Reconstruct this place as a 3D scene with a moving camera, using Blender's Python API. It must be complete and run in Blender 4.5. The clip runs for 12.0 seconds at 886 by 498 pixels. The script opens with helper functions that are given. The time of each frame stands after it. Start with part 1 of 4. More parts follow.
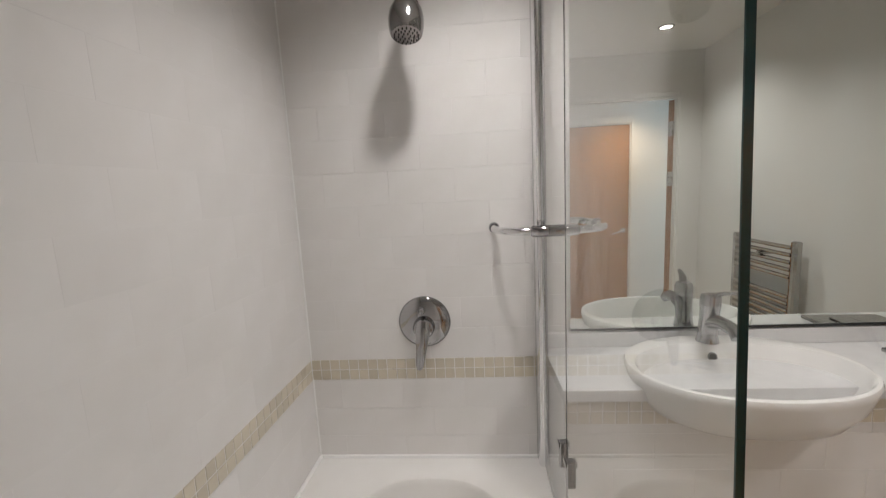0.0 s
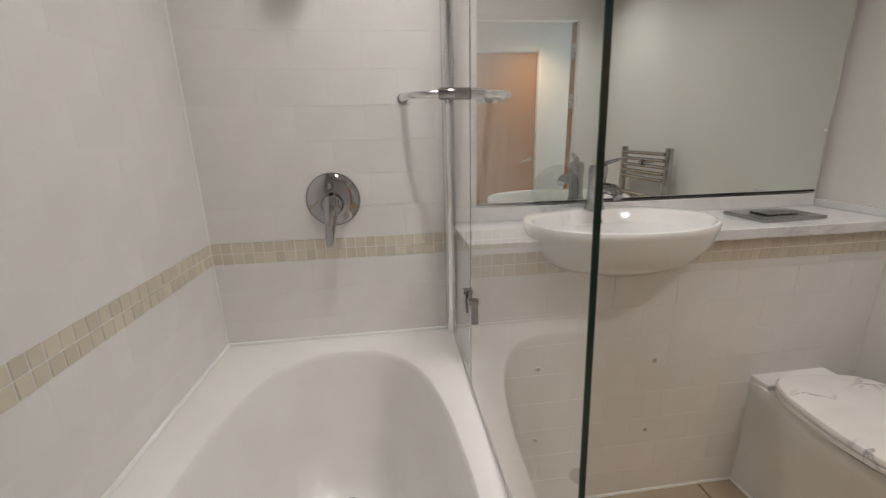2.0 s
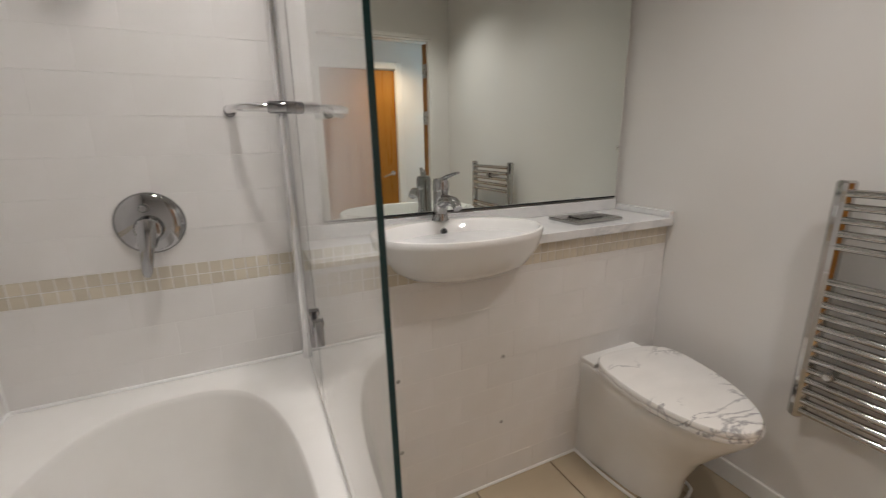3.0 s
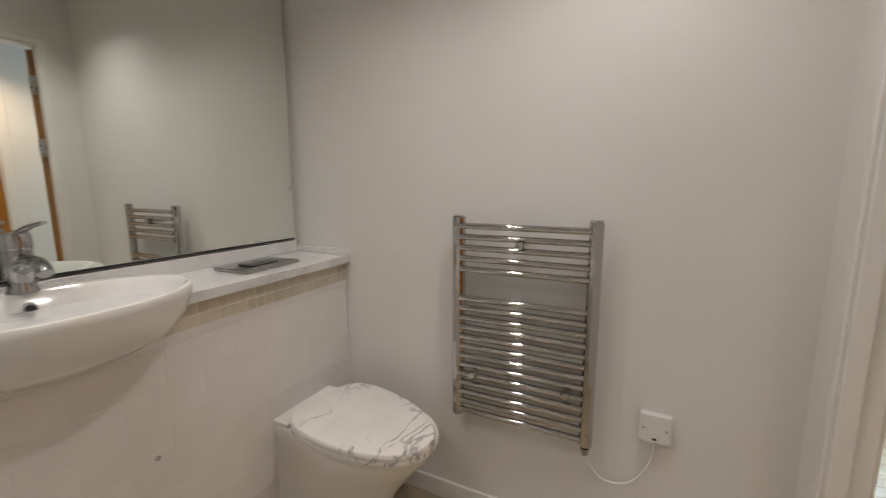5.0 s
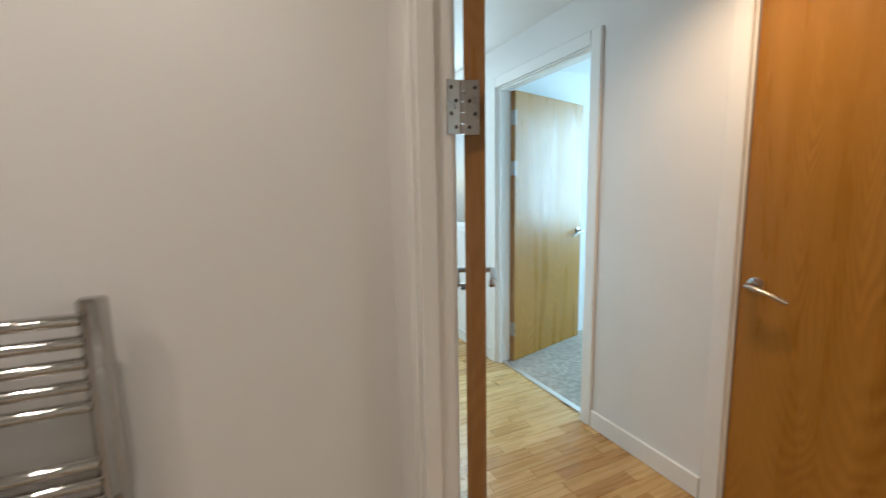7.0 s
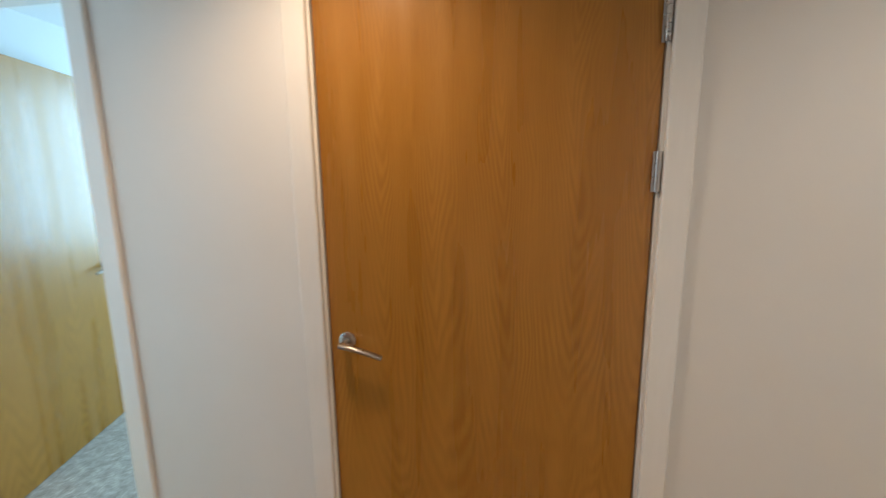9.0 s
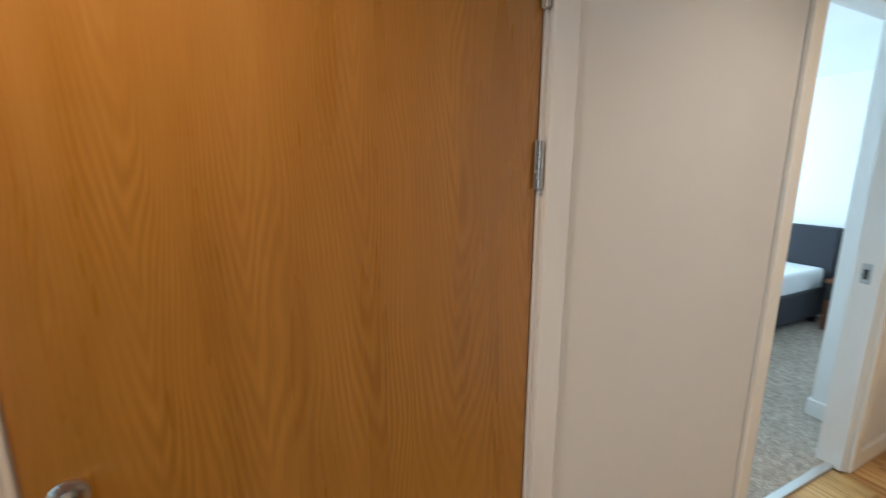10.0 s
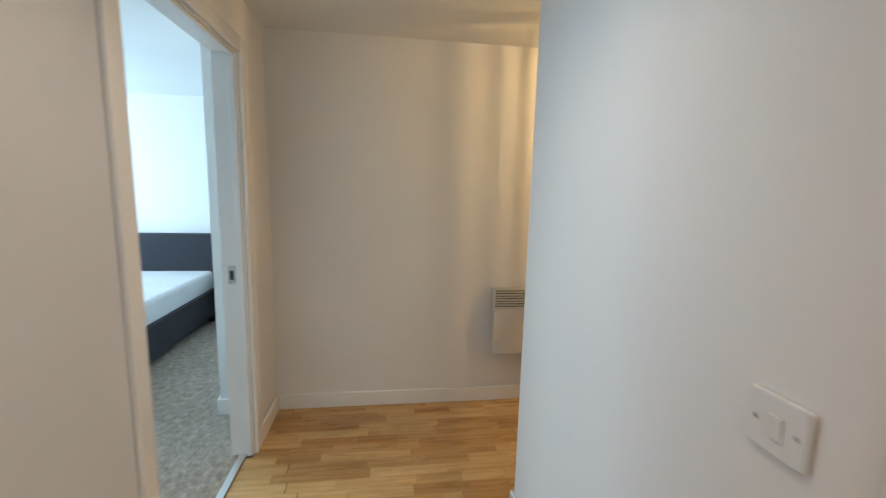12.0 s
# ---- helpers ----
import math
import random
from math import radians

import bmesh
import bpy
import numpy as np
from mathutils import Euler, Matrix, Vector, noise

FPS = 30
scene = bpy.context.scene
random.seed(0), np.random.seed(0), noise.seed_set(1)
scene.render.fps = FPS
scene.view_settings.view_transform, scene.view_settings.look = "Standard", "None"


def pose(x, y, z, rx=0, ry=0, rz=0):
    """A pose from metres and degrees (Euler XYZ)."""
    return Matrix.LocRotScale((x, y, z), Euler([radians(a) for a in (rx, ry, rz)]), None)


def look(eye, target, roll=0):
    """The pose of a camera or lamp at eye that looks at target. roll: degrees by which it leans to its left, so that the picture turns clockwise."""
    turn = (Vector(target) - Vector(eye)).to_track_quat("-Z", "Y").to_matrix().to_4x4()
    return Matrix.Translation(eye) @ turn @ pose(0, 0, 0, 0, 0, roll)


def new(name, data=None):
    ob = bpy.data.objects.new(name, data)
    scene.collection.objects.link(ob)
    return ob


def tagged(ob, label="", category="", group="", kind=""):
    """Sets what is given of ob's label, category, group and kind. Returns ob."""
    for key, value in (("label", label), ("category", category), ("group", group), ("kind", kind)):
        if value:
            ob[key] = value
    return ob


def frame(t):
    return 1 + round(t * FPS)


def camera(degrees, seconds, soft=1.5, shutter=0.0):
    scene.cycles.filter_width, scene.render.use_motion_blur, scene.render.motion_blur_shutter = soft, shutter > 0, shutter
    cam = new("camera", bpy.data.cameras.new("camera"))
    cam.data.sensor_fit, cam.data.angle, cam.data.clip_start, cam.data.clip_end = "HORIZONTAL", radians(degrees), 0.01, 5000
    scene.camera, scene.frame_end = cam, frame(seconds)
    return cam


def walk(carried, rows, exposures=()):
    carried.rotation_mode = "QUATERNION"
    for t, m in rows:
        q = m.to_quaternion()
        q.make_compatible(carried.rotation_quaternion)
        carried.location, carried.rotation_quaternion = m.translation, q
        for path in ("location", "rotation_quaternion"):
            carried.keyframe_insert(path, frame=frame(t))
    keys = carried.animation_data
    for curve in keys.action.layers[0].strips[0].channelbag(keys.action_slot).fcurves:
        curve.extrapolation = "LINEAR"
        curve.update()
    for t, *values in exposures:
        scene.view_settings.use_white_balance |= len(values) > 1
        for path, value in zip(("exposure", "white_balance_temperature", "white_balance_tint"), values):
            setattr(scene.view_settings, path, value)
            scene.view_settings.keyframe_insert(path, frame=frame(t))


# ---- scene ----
cam = camera(94.6, 12.0, soft=1.2, shutter=0.3)

PATH = [
    (0, (0.543, -1.236, 1.422), (0.393, 0.737, 1.131), -2.9),
    (0.5, (0.541, -1.241, 1.342), (0.401, 0.721, 0.981), -2.9),
    (1, (0.530, -1.252, 1.277), (0.464, 0.694, 0.819), -2.3),
    (1.5, (0.538, -1.277, 1.221), (0.586, 0.651, 0.693), -2.0),
    (2, (0.549, -1.290, 1.200), (0.798, 0.618, 0.656), -1.3),
    (2.5, (0.587, -1.297, 1.202), (1.100, 0.562, 0.671), -1.0),
    (3, (0.632, -1.310, 1.201), (1.450, 0.448, 0.710), -0.9),
    (3.5, (0.673, -1.321, 1.214), (1.796, 0.272, 0.766), -0.6),
    (5.5, (0.894, -1.355, 1.196), (2.794, -0.799, 0.917), -0.1),
    (6, (0.994, -1.378, 1.196), (2.971, -1.222, 0.937), -0.1),
    (6.5, (1.105, -1.400, 1.206), (3.063, -1.717, 0.947), -0.4),
    (7, (1.224, -1.457, 1.249), (3.024, -2.287, 0.985), -1.0),
    (7.5, (1.275, -1.518, 1.365), (2.782, -2.803, 1.083), -1.2),
    (7.7, (1.295, -1.542, 1.395), (2.653, -2.981, 1.104), -1.2),
    (9.3, (1.648, -2.032, 1.388), (1.592, -4.003, 1.045), -0.7),
    (9.5, (1.691, -2.100, 1.384), (1.375, -4.043, 1.027), -0.7),
    (10, (1.762, -2.322, 1.394), (0.922, -4.088, 1.010), 0.1),
    (10.6, (1.853, -2.535, 1.393), (0.193, -3.583, 0.999), 0.6),
    (10.9, (1.880, -2.531, 1.404), (0.005, -3.121, 1.032), 1.3),
    (11, (1.884, -2.520, 1.405), (-0.029, -2.965, 1.049), 1.4),
    (11.2, (1.862, -2.501, 1.409), (-0.100, -2.693, 1.075), 1.6),
    (11.5, (1.823, -2.457, 1.413), (-0.152, -2.372, 1.107), 1.7),
    (12, (1.379, -2.358, 1.372), (-0.582, -2.087, 1.086), 1.4),
]
EXPOSURE = [(0.0, -0.08, 6250, 10), (2.0, -0.12, 6350, 10), (3.5, -0.1, 6350, 10), (5.5, -0.12, 6700, 10), (6.0, -0.18, 6950, 10), (6.5, -0.2, 7150, 10), (7.0, -0.14, 6900, 10), (7.6, -0.1, 7050, 10), (9.5, -0.24, 6600, 10), (10.5, -0.08, 6550, 10), (11.0, -0.16, 6800, 10), (11.5, -0.22, 6750, 10), (12.0, -0.46, 6600, 10)]
walk(cam, [(t, look(eye, target, roll)) for t, eye, target, roll in PATH], EXPOSURE)

# ---- world and light ----
world = bpy.data.worlds.new("sky")
scene.world = world
world.use_nodes = True
wn = world.node_tree
sky = wn.nodes.new("ShaderNodeTexSky")
sky.sky_type, sky.sun_disc = "NISHITA", False
sky.sun_elevation, sky.sun_rotation = radians(38), radians(10)
wn.nodes["Background"].inputs["Strength"].default_value = 0.12
wn.links.new(sky.outputs["Color"], wn.nodes["Background"].inputs["Color"])

WARM = (1.0, 0.935, 0.88)
# downlights, the last an added fill: x, y, ceiling height, watts, colour, cone in degrees, lens radius
SPOTS = [
    (0.55, -0.43, 2.24, 6.1, WARM, 132, 0.045),
    (1.45, -0.58, 2.24, 4.5, WARM, 132, 0.024),
    (1.64, -1.275, 2.24, 6.0, WARM, 134, 0.024),
    (2.00, -2.62, 2.225, 10.5, (1.0, 0.74, 0.50), 142, 0.045),
    # added fill, no known fitting here: brightens the mid-hall walls
    (0.55, -2.42, 2.225, 6.0, (1.0, 0.87, 0.74), 140, 0.045),
]

LANTERN_WATTS, LANTERN_COLOUR = 34, (1.0, 0.69, 0.32)


def day_window_lamp(name, m, w, h, watts, colour):
    """The light of the sky in a window's opening."""
    d = bpy.data.lights.new(name, "AREA")
    d.shape, d.size, d.size_y, d.energy, d.color = "RECTANGLE", w, h, watts, colour
    ob = new(name, d)
    ob.matrix_world = m
    return ob


# windows: bedroom, second bedroom, far end of the hall (all in south walls)
day_window_lamp("bedroom_daylight", pose(-1.6, -6.27, 1.5, -90, 0, 0) @ pose(0, 0, 0, 180), 1.9, 1.4, 150, (0.50, 0.77, 1.0))
day_window_lamp("second_bedroom_daylight", pose(3.2, -5.97, 1.5, -90, 0, 0) @ pose(0, 0, 0, 180), 1.4, 1.4, 115, (0.34, 0.68, 1.0))
day_window_lamp("hall_daylight", pose(4.58, -3.02, 1.5, -90, 0, 0) @ pose(0, 0, 0, 180), 0.96, 1.05, 42, (0.52, 0.78, 1.0))


# ---- materials ----
def mat(name, rough=0.5, metal=0.0, colour=(0.8, 0.8, 0.8), ior=1.5):
    m = bpy.data.materials.new(name)
    m.use_nodes = True
    b = m.node_tree.nodes["Principled BSDF"]
    b.inputs["Base Color"].default_value = (*colour, 1)
    b.inputs["Roughness"].default_value = rough
    b.inputs["Metallic"].default_value = metal
    b.inputs["IOR"].default_value = ior
    return m, m.node_tree, b


def node(nt, kind, **inputs):
    n = nt.nodes.new(kind)
    for k, v in inputs.items():
        n.inputs[k.replace("_", " ")].default_value = v
    return n


def coords(nt, scale=(1, 1, 1)):
    tc = nt.nodes.new("ShaderNodeTexCoord")
    mp = nt.nodes.new("ShaderNodeMapping")
    mp.inputs["Scale"].default_value = scale
    nt.links.new(tc.outputs["Object"], mp.inputs["Vector"])
    return mp.outputs["Vector"]


def noise_tex(nt, vec, scale, detail=3.0, rough=0.5, distortion=0.0):
    n = node(nt, "ShaderNodeTexNoise", Scale=scale, Detail=detail, Roughness=rough, Distortion=distortion)
    nt.links.new(vec, n.inputs["Vector"])
    return n.outputs["Fac"]


def ramp(nt, fac, stops):
    r = nt.nodes.new("ShaderNodeValToRGB")
    el = r.color_ramp.elements
    while len(el) < len(stops):
        el.new(0.5)
    for e, (p, c) in zip(el, stops):
        e.position, e.color = p, (*c, 1)
    nt.links.new(fac, r.inputs["Fac"])
    return r.outputs["Color"]


def bump(nt, b, fac, strength, distance):
    n = node(nt, "ShaderNodeBump", Strength=strength, Distance=distance)
    nt.links.new(fac, n.inputs["Height"])
    nt.links.new(n.outputs["Normal"], b.inputs["Normal"])


def rough_from(nt, b, fac, lo, hi):
    r = node(nt, "ShaderNodeMapRange")
    r.inputs["From Min"].default_value, r.inputs["From Max"].default_value = 0.3, 0.7
    r.inputs["To Min"].default_value, r.inputs["To Max"].default_value = lo, hi
    nt.links.new(fac, r.inputs["Value"])
    nt.links.new(r.outputs["Result"], b.inputs["Roughness"])


def object_random(nt):
    return nt.nodes.new("ShaderNodeObjectInfo").outputs["Random"]


def math_node(nt, op, a, b=None):
    n = nt.nodes.new("ShaderNodeMath")
    n.operation = op
    for i, v in ((0, a), (1, b)):
        if v is None:
            continue
        if isinstance(v, (int, float)):
            n.inputs[i].default_value = v
        else:
            nt.links.new(v, n.inputs[i])
    return n.outputs[0]


def mix_colour(nt, fac, a, b, blend="MIX"):
    n = nt.nodes.new("ShaderNodeMixRGB")
    n.blend_type = blend
    for i, v in ((0, fac), (1, a), (2, b)):
        if isinstance(v, (int, float)):
            n.inputs[i].default_value = v
        elif isinstance(v, tuple):
            n.inputs[i].default_value = (*v, 1)
        else:
            nt.links.new(v, n.inputs[i])
    return n.outputs[0]


def paint(name, colour, rough=0.55, relief=0.12):
    """Rolled wall paint: faint mottling and the stipple of the roller."""
    m, nt, b = mat(name, rough)
    v = coords(nt)
    big = noise_tex(nt, v, 1.3, 4)
    lo = tuple(c * 0.955 for c in colour)
    nt.links.new(ramp(nt, big, [(0.3, lo), (0.7, colour)]), b.inputs["Base Color"])
    fine = noise_tex(nt, v, 260, 2)
    bump(nt, b, fine, relief, 0.002)
    rough_from(nt, b, big, rough - 0.06, rough + 0.08)
    return m


def gloss_paint(name, colour, rough=0.22):
    m, nt, b = mat(name, rough)
    v = coords(nt, (8, 8, 1.2))
    n = noise_tex(nt, v, 9, 3)
    lo = tuple(c * 0.975 for c in colour)
    nt.links.new(ramp(nt, n, [(0.3, lo), (0.7, colour)]), b.inputs["Base Color"])
    bump(nt, b, n, 0.02, 0.001)
    rough_from(nt, b, n, rough - 0.03, rough + 0.05)
    return m


def glazed(name, colour, rough=0.12, vary=0.05):
    """Glazed ceramic: soft waviness, each piece its own shade."""
    m, nt, b = mat(name, rough)
    v = coords(nt)
    lo = tuple(c * (1 - vary) for c in colour)
    base = ramp(nt, object_random(nt), [(0.0, lo), (1.0, colour)])
    stain = ramp(nt, noise_tex(nt, v, 5, 4), [(0.35, (0.95, 0.945, 0.935)), (0.65, (1, 1, 1))])
    nt.links.new(mix_colour(nt, 1.0, base, stain, "MULTIPLY"), b.inputs["Base Color"])
    bump(nt, b, noise_tex(nt, v, 14, 2), 0.05, 0.004)
    rough_from(nt, b, noise_tex(nt, v, 3, 3), rough - 0.03, rough + 0.08)
    return m


def chrome(name, tint=(0.43, 0.43, 0.44), rough=0.04):
    m, nt, b = mat(name, rough, 1.0, tint)
    v = coords(nt)
    n = noise_tex(nt, v, 35, 4)
    rough_from(nt, b, n, max(rough - 0.02, 0.02), rough + 0.04)
    return m


def oak_door(name, dark, light):
    """Oak veneer: leaves of cathedral figure side by side, fine pores along the grain."""
    m, nt, b = mat(name, 0.3)
    tc = nt.nodes.new("ShaderNodeTexCoord")
    sep = nt.nodes.new("ShaderNodeSeparateXYZ")
    nt.links.new(tc.outputs["Object"], sep.inputs[0])
    x, z = sep.outputs[0], sep.outputs[2]
    wob = noise_tex(nt, coords(nt, (2.4, 2.4, 0.5)), 2.0, 2)
    zig = noise_tex(nt, coords(nt, (30, 30, 3.0)), 2.0, 2)
    run = math_node(nt, "ADD", math_node(nt, "MULTIPLY", x, 5.6), math_node(nt, "MULTIPLY", wob, 0.9))
    u = math_node(nt, "ABSOLUTE", math_node(nt, "SUBTRACT", math_node(nt, "FRACT", run), 0.5))
    shift = math_node(nt, "MULTIPLY", math_node(nt, "FLOOR", run), 0.371)
    steep = math_node(nt, "ADD", math_node(nt, "MULTIPLY", math_node(nt, "MULTIPLY", z, z), 1.0), 0.3)
    arch = math_node(nt, "MULTIPLY", math_node(nt, "POWER", u, 1.4), math_node(nt, "MULTIPLY", steep, -1.5))
    figure = math_node(nt, "ADD", math_node(nt, "ADD", arch, shift), math_node(nt, "MULTIPLY", z, 1.5))
    figure = math_node(nt, "ADD", figure, math_node(nt, "ADD", math_node(nt, "MULTIPLY", wob, 0.9), math_node(nt, "MULTIPLY", zig, 0.10)))
    rings = math_node(nt, "SINE", math_node(nt, "MULTIPLY", figure, 50.0))
    patch = ramp(nt, noise_tex(nt, coords(nt, (4, 4, 1.6)), 1.7, 2), [(0.38, (0.1, 0.1, 0.1)), (0.62, (1, 1, 1))])
    rings = math_node(nt, "ADD", math_node(nt, "MULTIPLY", math_node(nt, "MULTIPLY", rings, patch), 0.5), 0.5)
    streak = noise_tex(nt, coords(nt, (7, 7, 0.5)), 2.2, 3, 0.45)
    pores = noise_tex(nt, coords(nt, (260, 260, 5)), 2.0, 2)
    fac = math_node(nt, "ADD", math_node(nt, "MULTIPLY", rings, 0.34), math_node(nt, "MULTIPLY", streak, 0.66))
    col = ramp(nt, fac, [(0.1, dark), (0.9, light)])
    fine = ramp(nt, pores, [(0.3, (0.90, 0.87, 0.83)), (0.55, (1, 1, 1))])
    nt.links.new(mix_colour(nt, 1.0, col, fine, "MULTIPLY"), b.inputs["Base Color"])
    bump(nt, b, pores, 0.05, 0.001)
    rough_from(nt, b, streak, 0.22, 0.4)
    return m


def oak_floor(name):
    m, nt, b = mat(name, 0.3)
    rnd = object_random(nt)
    isl = nt.nodes.new("ShaderNodeNewGeometry").outputs["Random Per Island"]
    both = math_node(nt, "FRACT", math_node(nt, "ADD", rnd, isl))
    base = ramp(nt, both, [(0.0, (0.37, 0.185, 0.06)), (0.25, (0.48, 0.275, 0.10)), (0.75, (0.57, 0.355, 0.145)), (1.0, (0.66, 0.435, 0.20))])
    tc = nt.nodes.new("ShaderNodeTexCoord")
    mp = nt.nodes.new("ShaderNodeMapping")
    mp.inputs["Scale"].default_value = (24, 1.6, 1.6)
    nt.links.new(tc.outputs["Object"], mp.inputs["Vector"])
    comb = nt.nodes.new("ShaderNodeVectorMath")
    comb.operation = "ADD"
    nt.links.new(mp.outputs["Vector"], comb.inputs[0])
    sh = nt.nodes.new("ShaderNodeCombineXYZ")
    nt.links.new(math_node(nt, "MULTIPLY", both, 37.0), sh.inputs[0])
    nt.links.new(math_node(nt, "MULTIPLY", both, 53.0), sh.inputs[1])
    nt.links.new(sh.outputs[0], comb.inputs[1])
    grain = noise_tex(nt, comb.outputs[0], 1.6, 5, 0.6, 0.6)
    gr = ramp(nt, grain, [(0.3, (0.82, 0.78, 0.72)), (0.6, (1, 1, 1))])
    nt.links.new(mix_colour(nt, 1.0, base, gr, "MULTIPLY"), b.inputs["Base Color"])
    bump(nt, b, grain, 0.06, 0.0015)
    rough_from(nt, b, grain, 0.2, 0.36)
    return m


def marble(name, ground, vein, scale, width, rough=0.18, spread=0.50, stretch=(1, 1, 1), swirl=1.4):
    m, nt, b = mat(name, rough)
    v = coords(nt, stretch)
    n = noise_tex(nt, v, scale, 6, 0.6, swirl)
    line = math_node(nt, "ABSOLUTE", math_node(nt, "SUBTRACT", n, 0.5))
    veins = ramp(nt, line, [(0.0, vein), (width, tuple(0.5 * (a + c) for a, c in zip(vein, ground))), (width * 2.2, ground)])
    patch = ramp(nt, noise_tex(nt, v, scale * 0.7, 3), [(spread, (0, 0, 0)), (spread + 0.12, (1, 1, 1))])
    cloud = ramp(nt, noise_tex(nt, v, scale * 2.2, 4), [(0.3, tuple(c * 0.93 for c in ground)), (0.7, ground)])
    nt.links.new(mix_colour(nt, patch, cloud, veins), b.inputs["Base Color"])
    return m


def carpet_mat(name):
    m, nt, b = mat(name, 0.95)
    v = coords(nt)
    n1 = noise_tex(nt, v, 160, 3)
    n2 = noise_tex(nt, v, 26, 4)
    n3 = noise_tex(nt, v, 2.2, 3)
    c1 = ramp(nt, n1, [(0.3, (0.28, 0.225, 0.18)), (0.7, (0.70, 0.585, 0.48))])
    c2 = ramp(nt, n2, [(0.32, (0.62, 0.61, 0.6)), (0.68, (1, 1, 1))])
    c3 = ramp(nt, n3, [(0.3, (0.85, 0.85, 0.85)), (0.7, (1, 1, 1))])
    c = mix_colour(nt, 1.0, mix_colour(nt, 1.0, c1, c2, "MULTIPLY"), c3, "MULTIPLY")
    nt.links.new(c, b.inputs["Base Color"])
    bump(nt, b, math_node(nt, "ADD", n1, n2), 0.7, 0.008)
    return m


def fabric(name, colour, scale=420):
    m, nt, b = mat(name, 0.85)
    v = coords(nt)
    n = noise_tex(nt, v, scale, 2)
    big = noise_tex(nt, v, 4, 4)
    c = ramp(nt, n, [(0.3, tuple(x * 0.75 for x in colour)), (0.7, colour)])
    c2 = ramp(nt, big, [(0.3, (0.9, 0.9, 0.9)), (0.7, (1, 1, 1))])
    nt.links.new(mix_colour(nt, 1.0, c, c2, "MULTIPLY"), b.inputs["Base Color"])
    bump(nt, b, n, 0.25, 0.002)
    return m


WALL = paint("wall_paint", (0.78, 0.755, 0.725), 0.6)
BATH_WALL = paint("bathroom_wall_paint", (0.76, 0.735, 0.705), 0.5)
CEIL = paint("ceiling_paint", (0.82, 0.81, 0.79), 0.7)
TRIM = gloss_paint("white_gloss_trim", (0.82, 0.80, 0.77), 0.2)
TILE = glazed("white_glazed_tile", (0.83, 0.81, 0.795), 0.1, 0.025)
GROUT = paint("white_grout", (0.83, 0.81, 0.79), 0.8, 0.3)
MOSAIC = glazed("cream_stone_mosaic", (0.70, 0.635, 0.52), 0.3, 0.14)
SEALANT = mat("white_silicone", 0.35, 0, (0.86, 0.855, 0.84))[0]
ENAMEL = glazed("white_bath_enamel", (0.84, 0.825, 0.80), 0.1, 0.0)
CERAMIC = glazed("white_sanitary_ceramic", (0.85, 0.84, 0.82), 0.07, 0.0)
CHROME = chrome("polished_chrome")
CHROME_RAIL = chrome("radiator_chrome", (0.52, 0.51, 0.495), 0.035)
CHROME_BRIGHT = chrome("bright_chrome", (0.82, 0.82, 0.83), 0.08)
CHROME_DARK = chrome("satin_chrome", (0.40, 0.395, 0.39), 0.14)
STEEL = chrome("brushed_steel", (0.46, 0.44, 0.42), 0.28)
BLACK = mat("black_rubber", 0.5, 0, (0.02, 0.02, 0.02))[0]
PLUG = mat("grey_wall_plug", 0.6, 0, (0.20, 0.19, 0.18))[0]
# near-black; on drawn holes and the heater grille it stands for inner shade
DARK_HOLE = mat("dark_hole", 0.8, 0, (0.03, 0.03, 0.03))[0]
WHITE_PLASTIC = mat("white_plastic", 0.3, 0, (0.74, 0.725, 0.70))[0]
HEATER_WHITE = mat("white_powder_coat", 0.4, 0, (0.60, 0.59, 0.57))[0]
MARBLE_TOP = marble("pale_marble_laminate", (0.76, 0.755, 0.75), (0.58, 0.585, 0.60), 7.0, 0.05, 0.22)
MARBLE_SEAT = marble("veined_marble_seat", (0.82, 0.80, 0.77), (0.33, 0.32, 0.33), 4.2, 0.012, 0.14, 0.46, (1.0, 2.1, 1.0), 0.55)
FLOOR_TILE = glazed("beige_floor_tile", (0.47, 0.39, 0.28), 0.28, 0.1)
FLOOR_GROUT = paint("brown_floor_grout", (0.16, 0.12, 0.09), 0.85, 0.3)
OAK_DOOR = oak_door("oak_veneer", (0.285, 0.112, 0.014), (0.485, 0.226, 0.040))
OAK_EDGE = oak_door("oak_lipping", (0.25, 0.11, 0.03), (0.36, 0.17, 0.055))
OAK_FLOOR = oak_floor("oak_strip_floor")
FLOOR_GAP = mat("floor_gap", 0.7, 0, (0.16, 0.085, 0.03))[0]
CARPET = carpet_mat("grey_carpet")
BED_GREY = fabric("charcoal_upholstery", (0.032, 0.032, 0.040))
SHEET = fabric("white_sheet", (0.82, 0.82, 0.82), 250)
NIGHT_WOOD = oak_door("dark_wood", (0.10, 0.035, 0.015), (0.22, 0.085, 0.035))
CABLE = mat("white_cable", 0.4, 0, (0.74, 0.72, 0.69))[0]
CLIP = chrome("bright_clip", (0.95, 0.95, 0.95), 0.25)
METAL_STRIP = chrome("aluminium_strip", (0.75, 0.75, 0.74), 0.35)

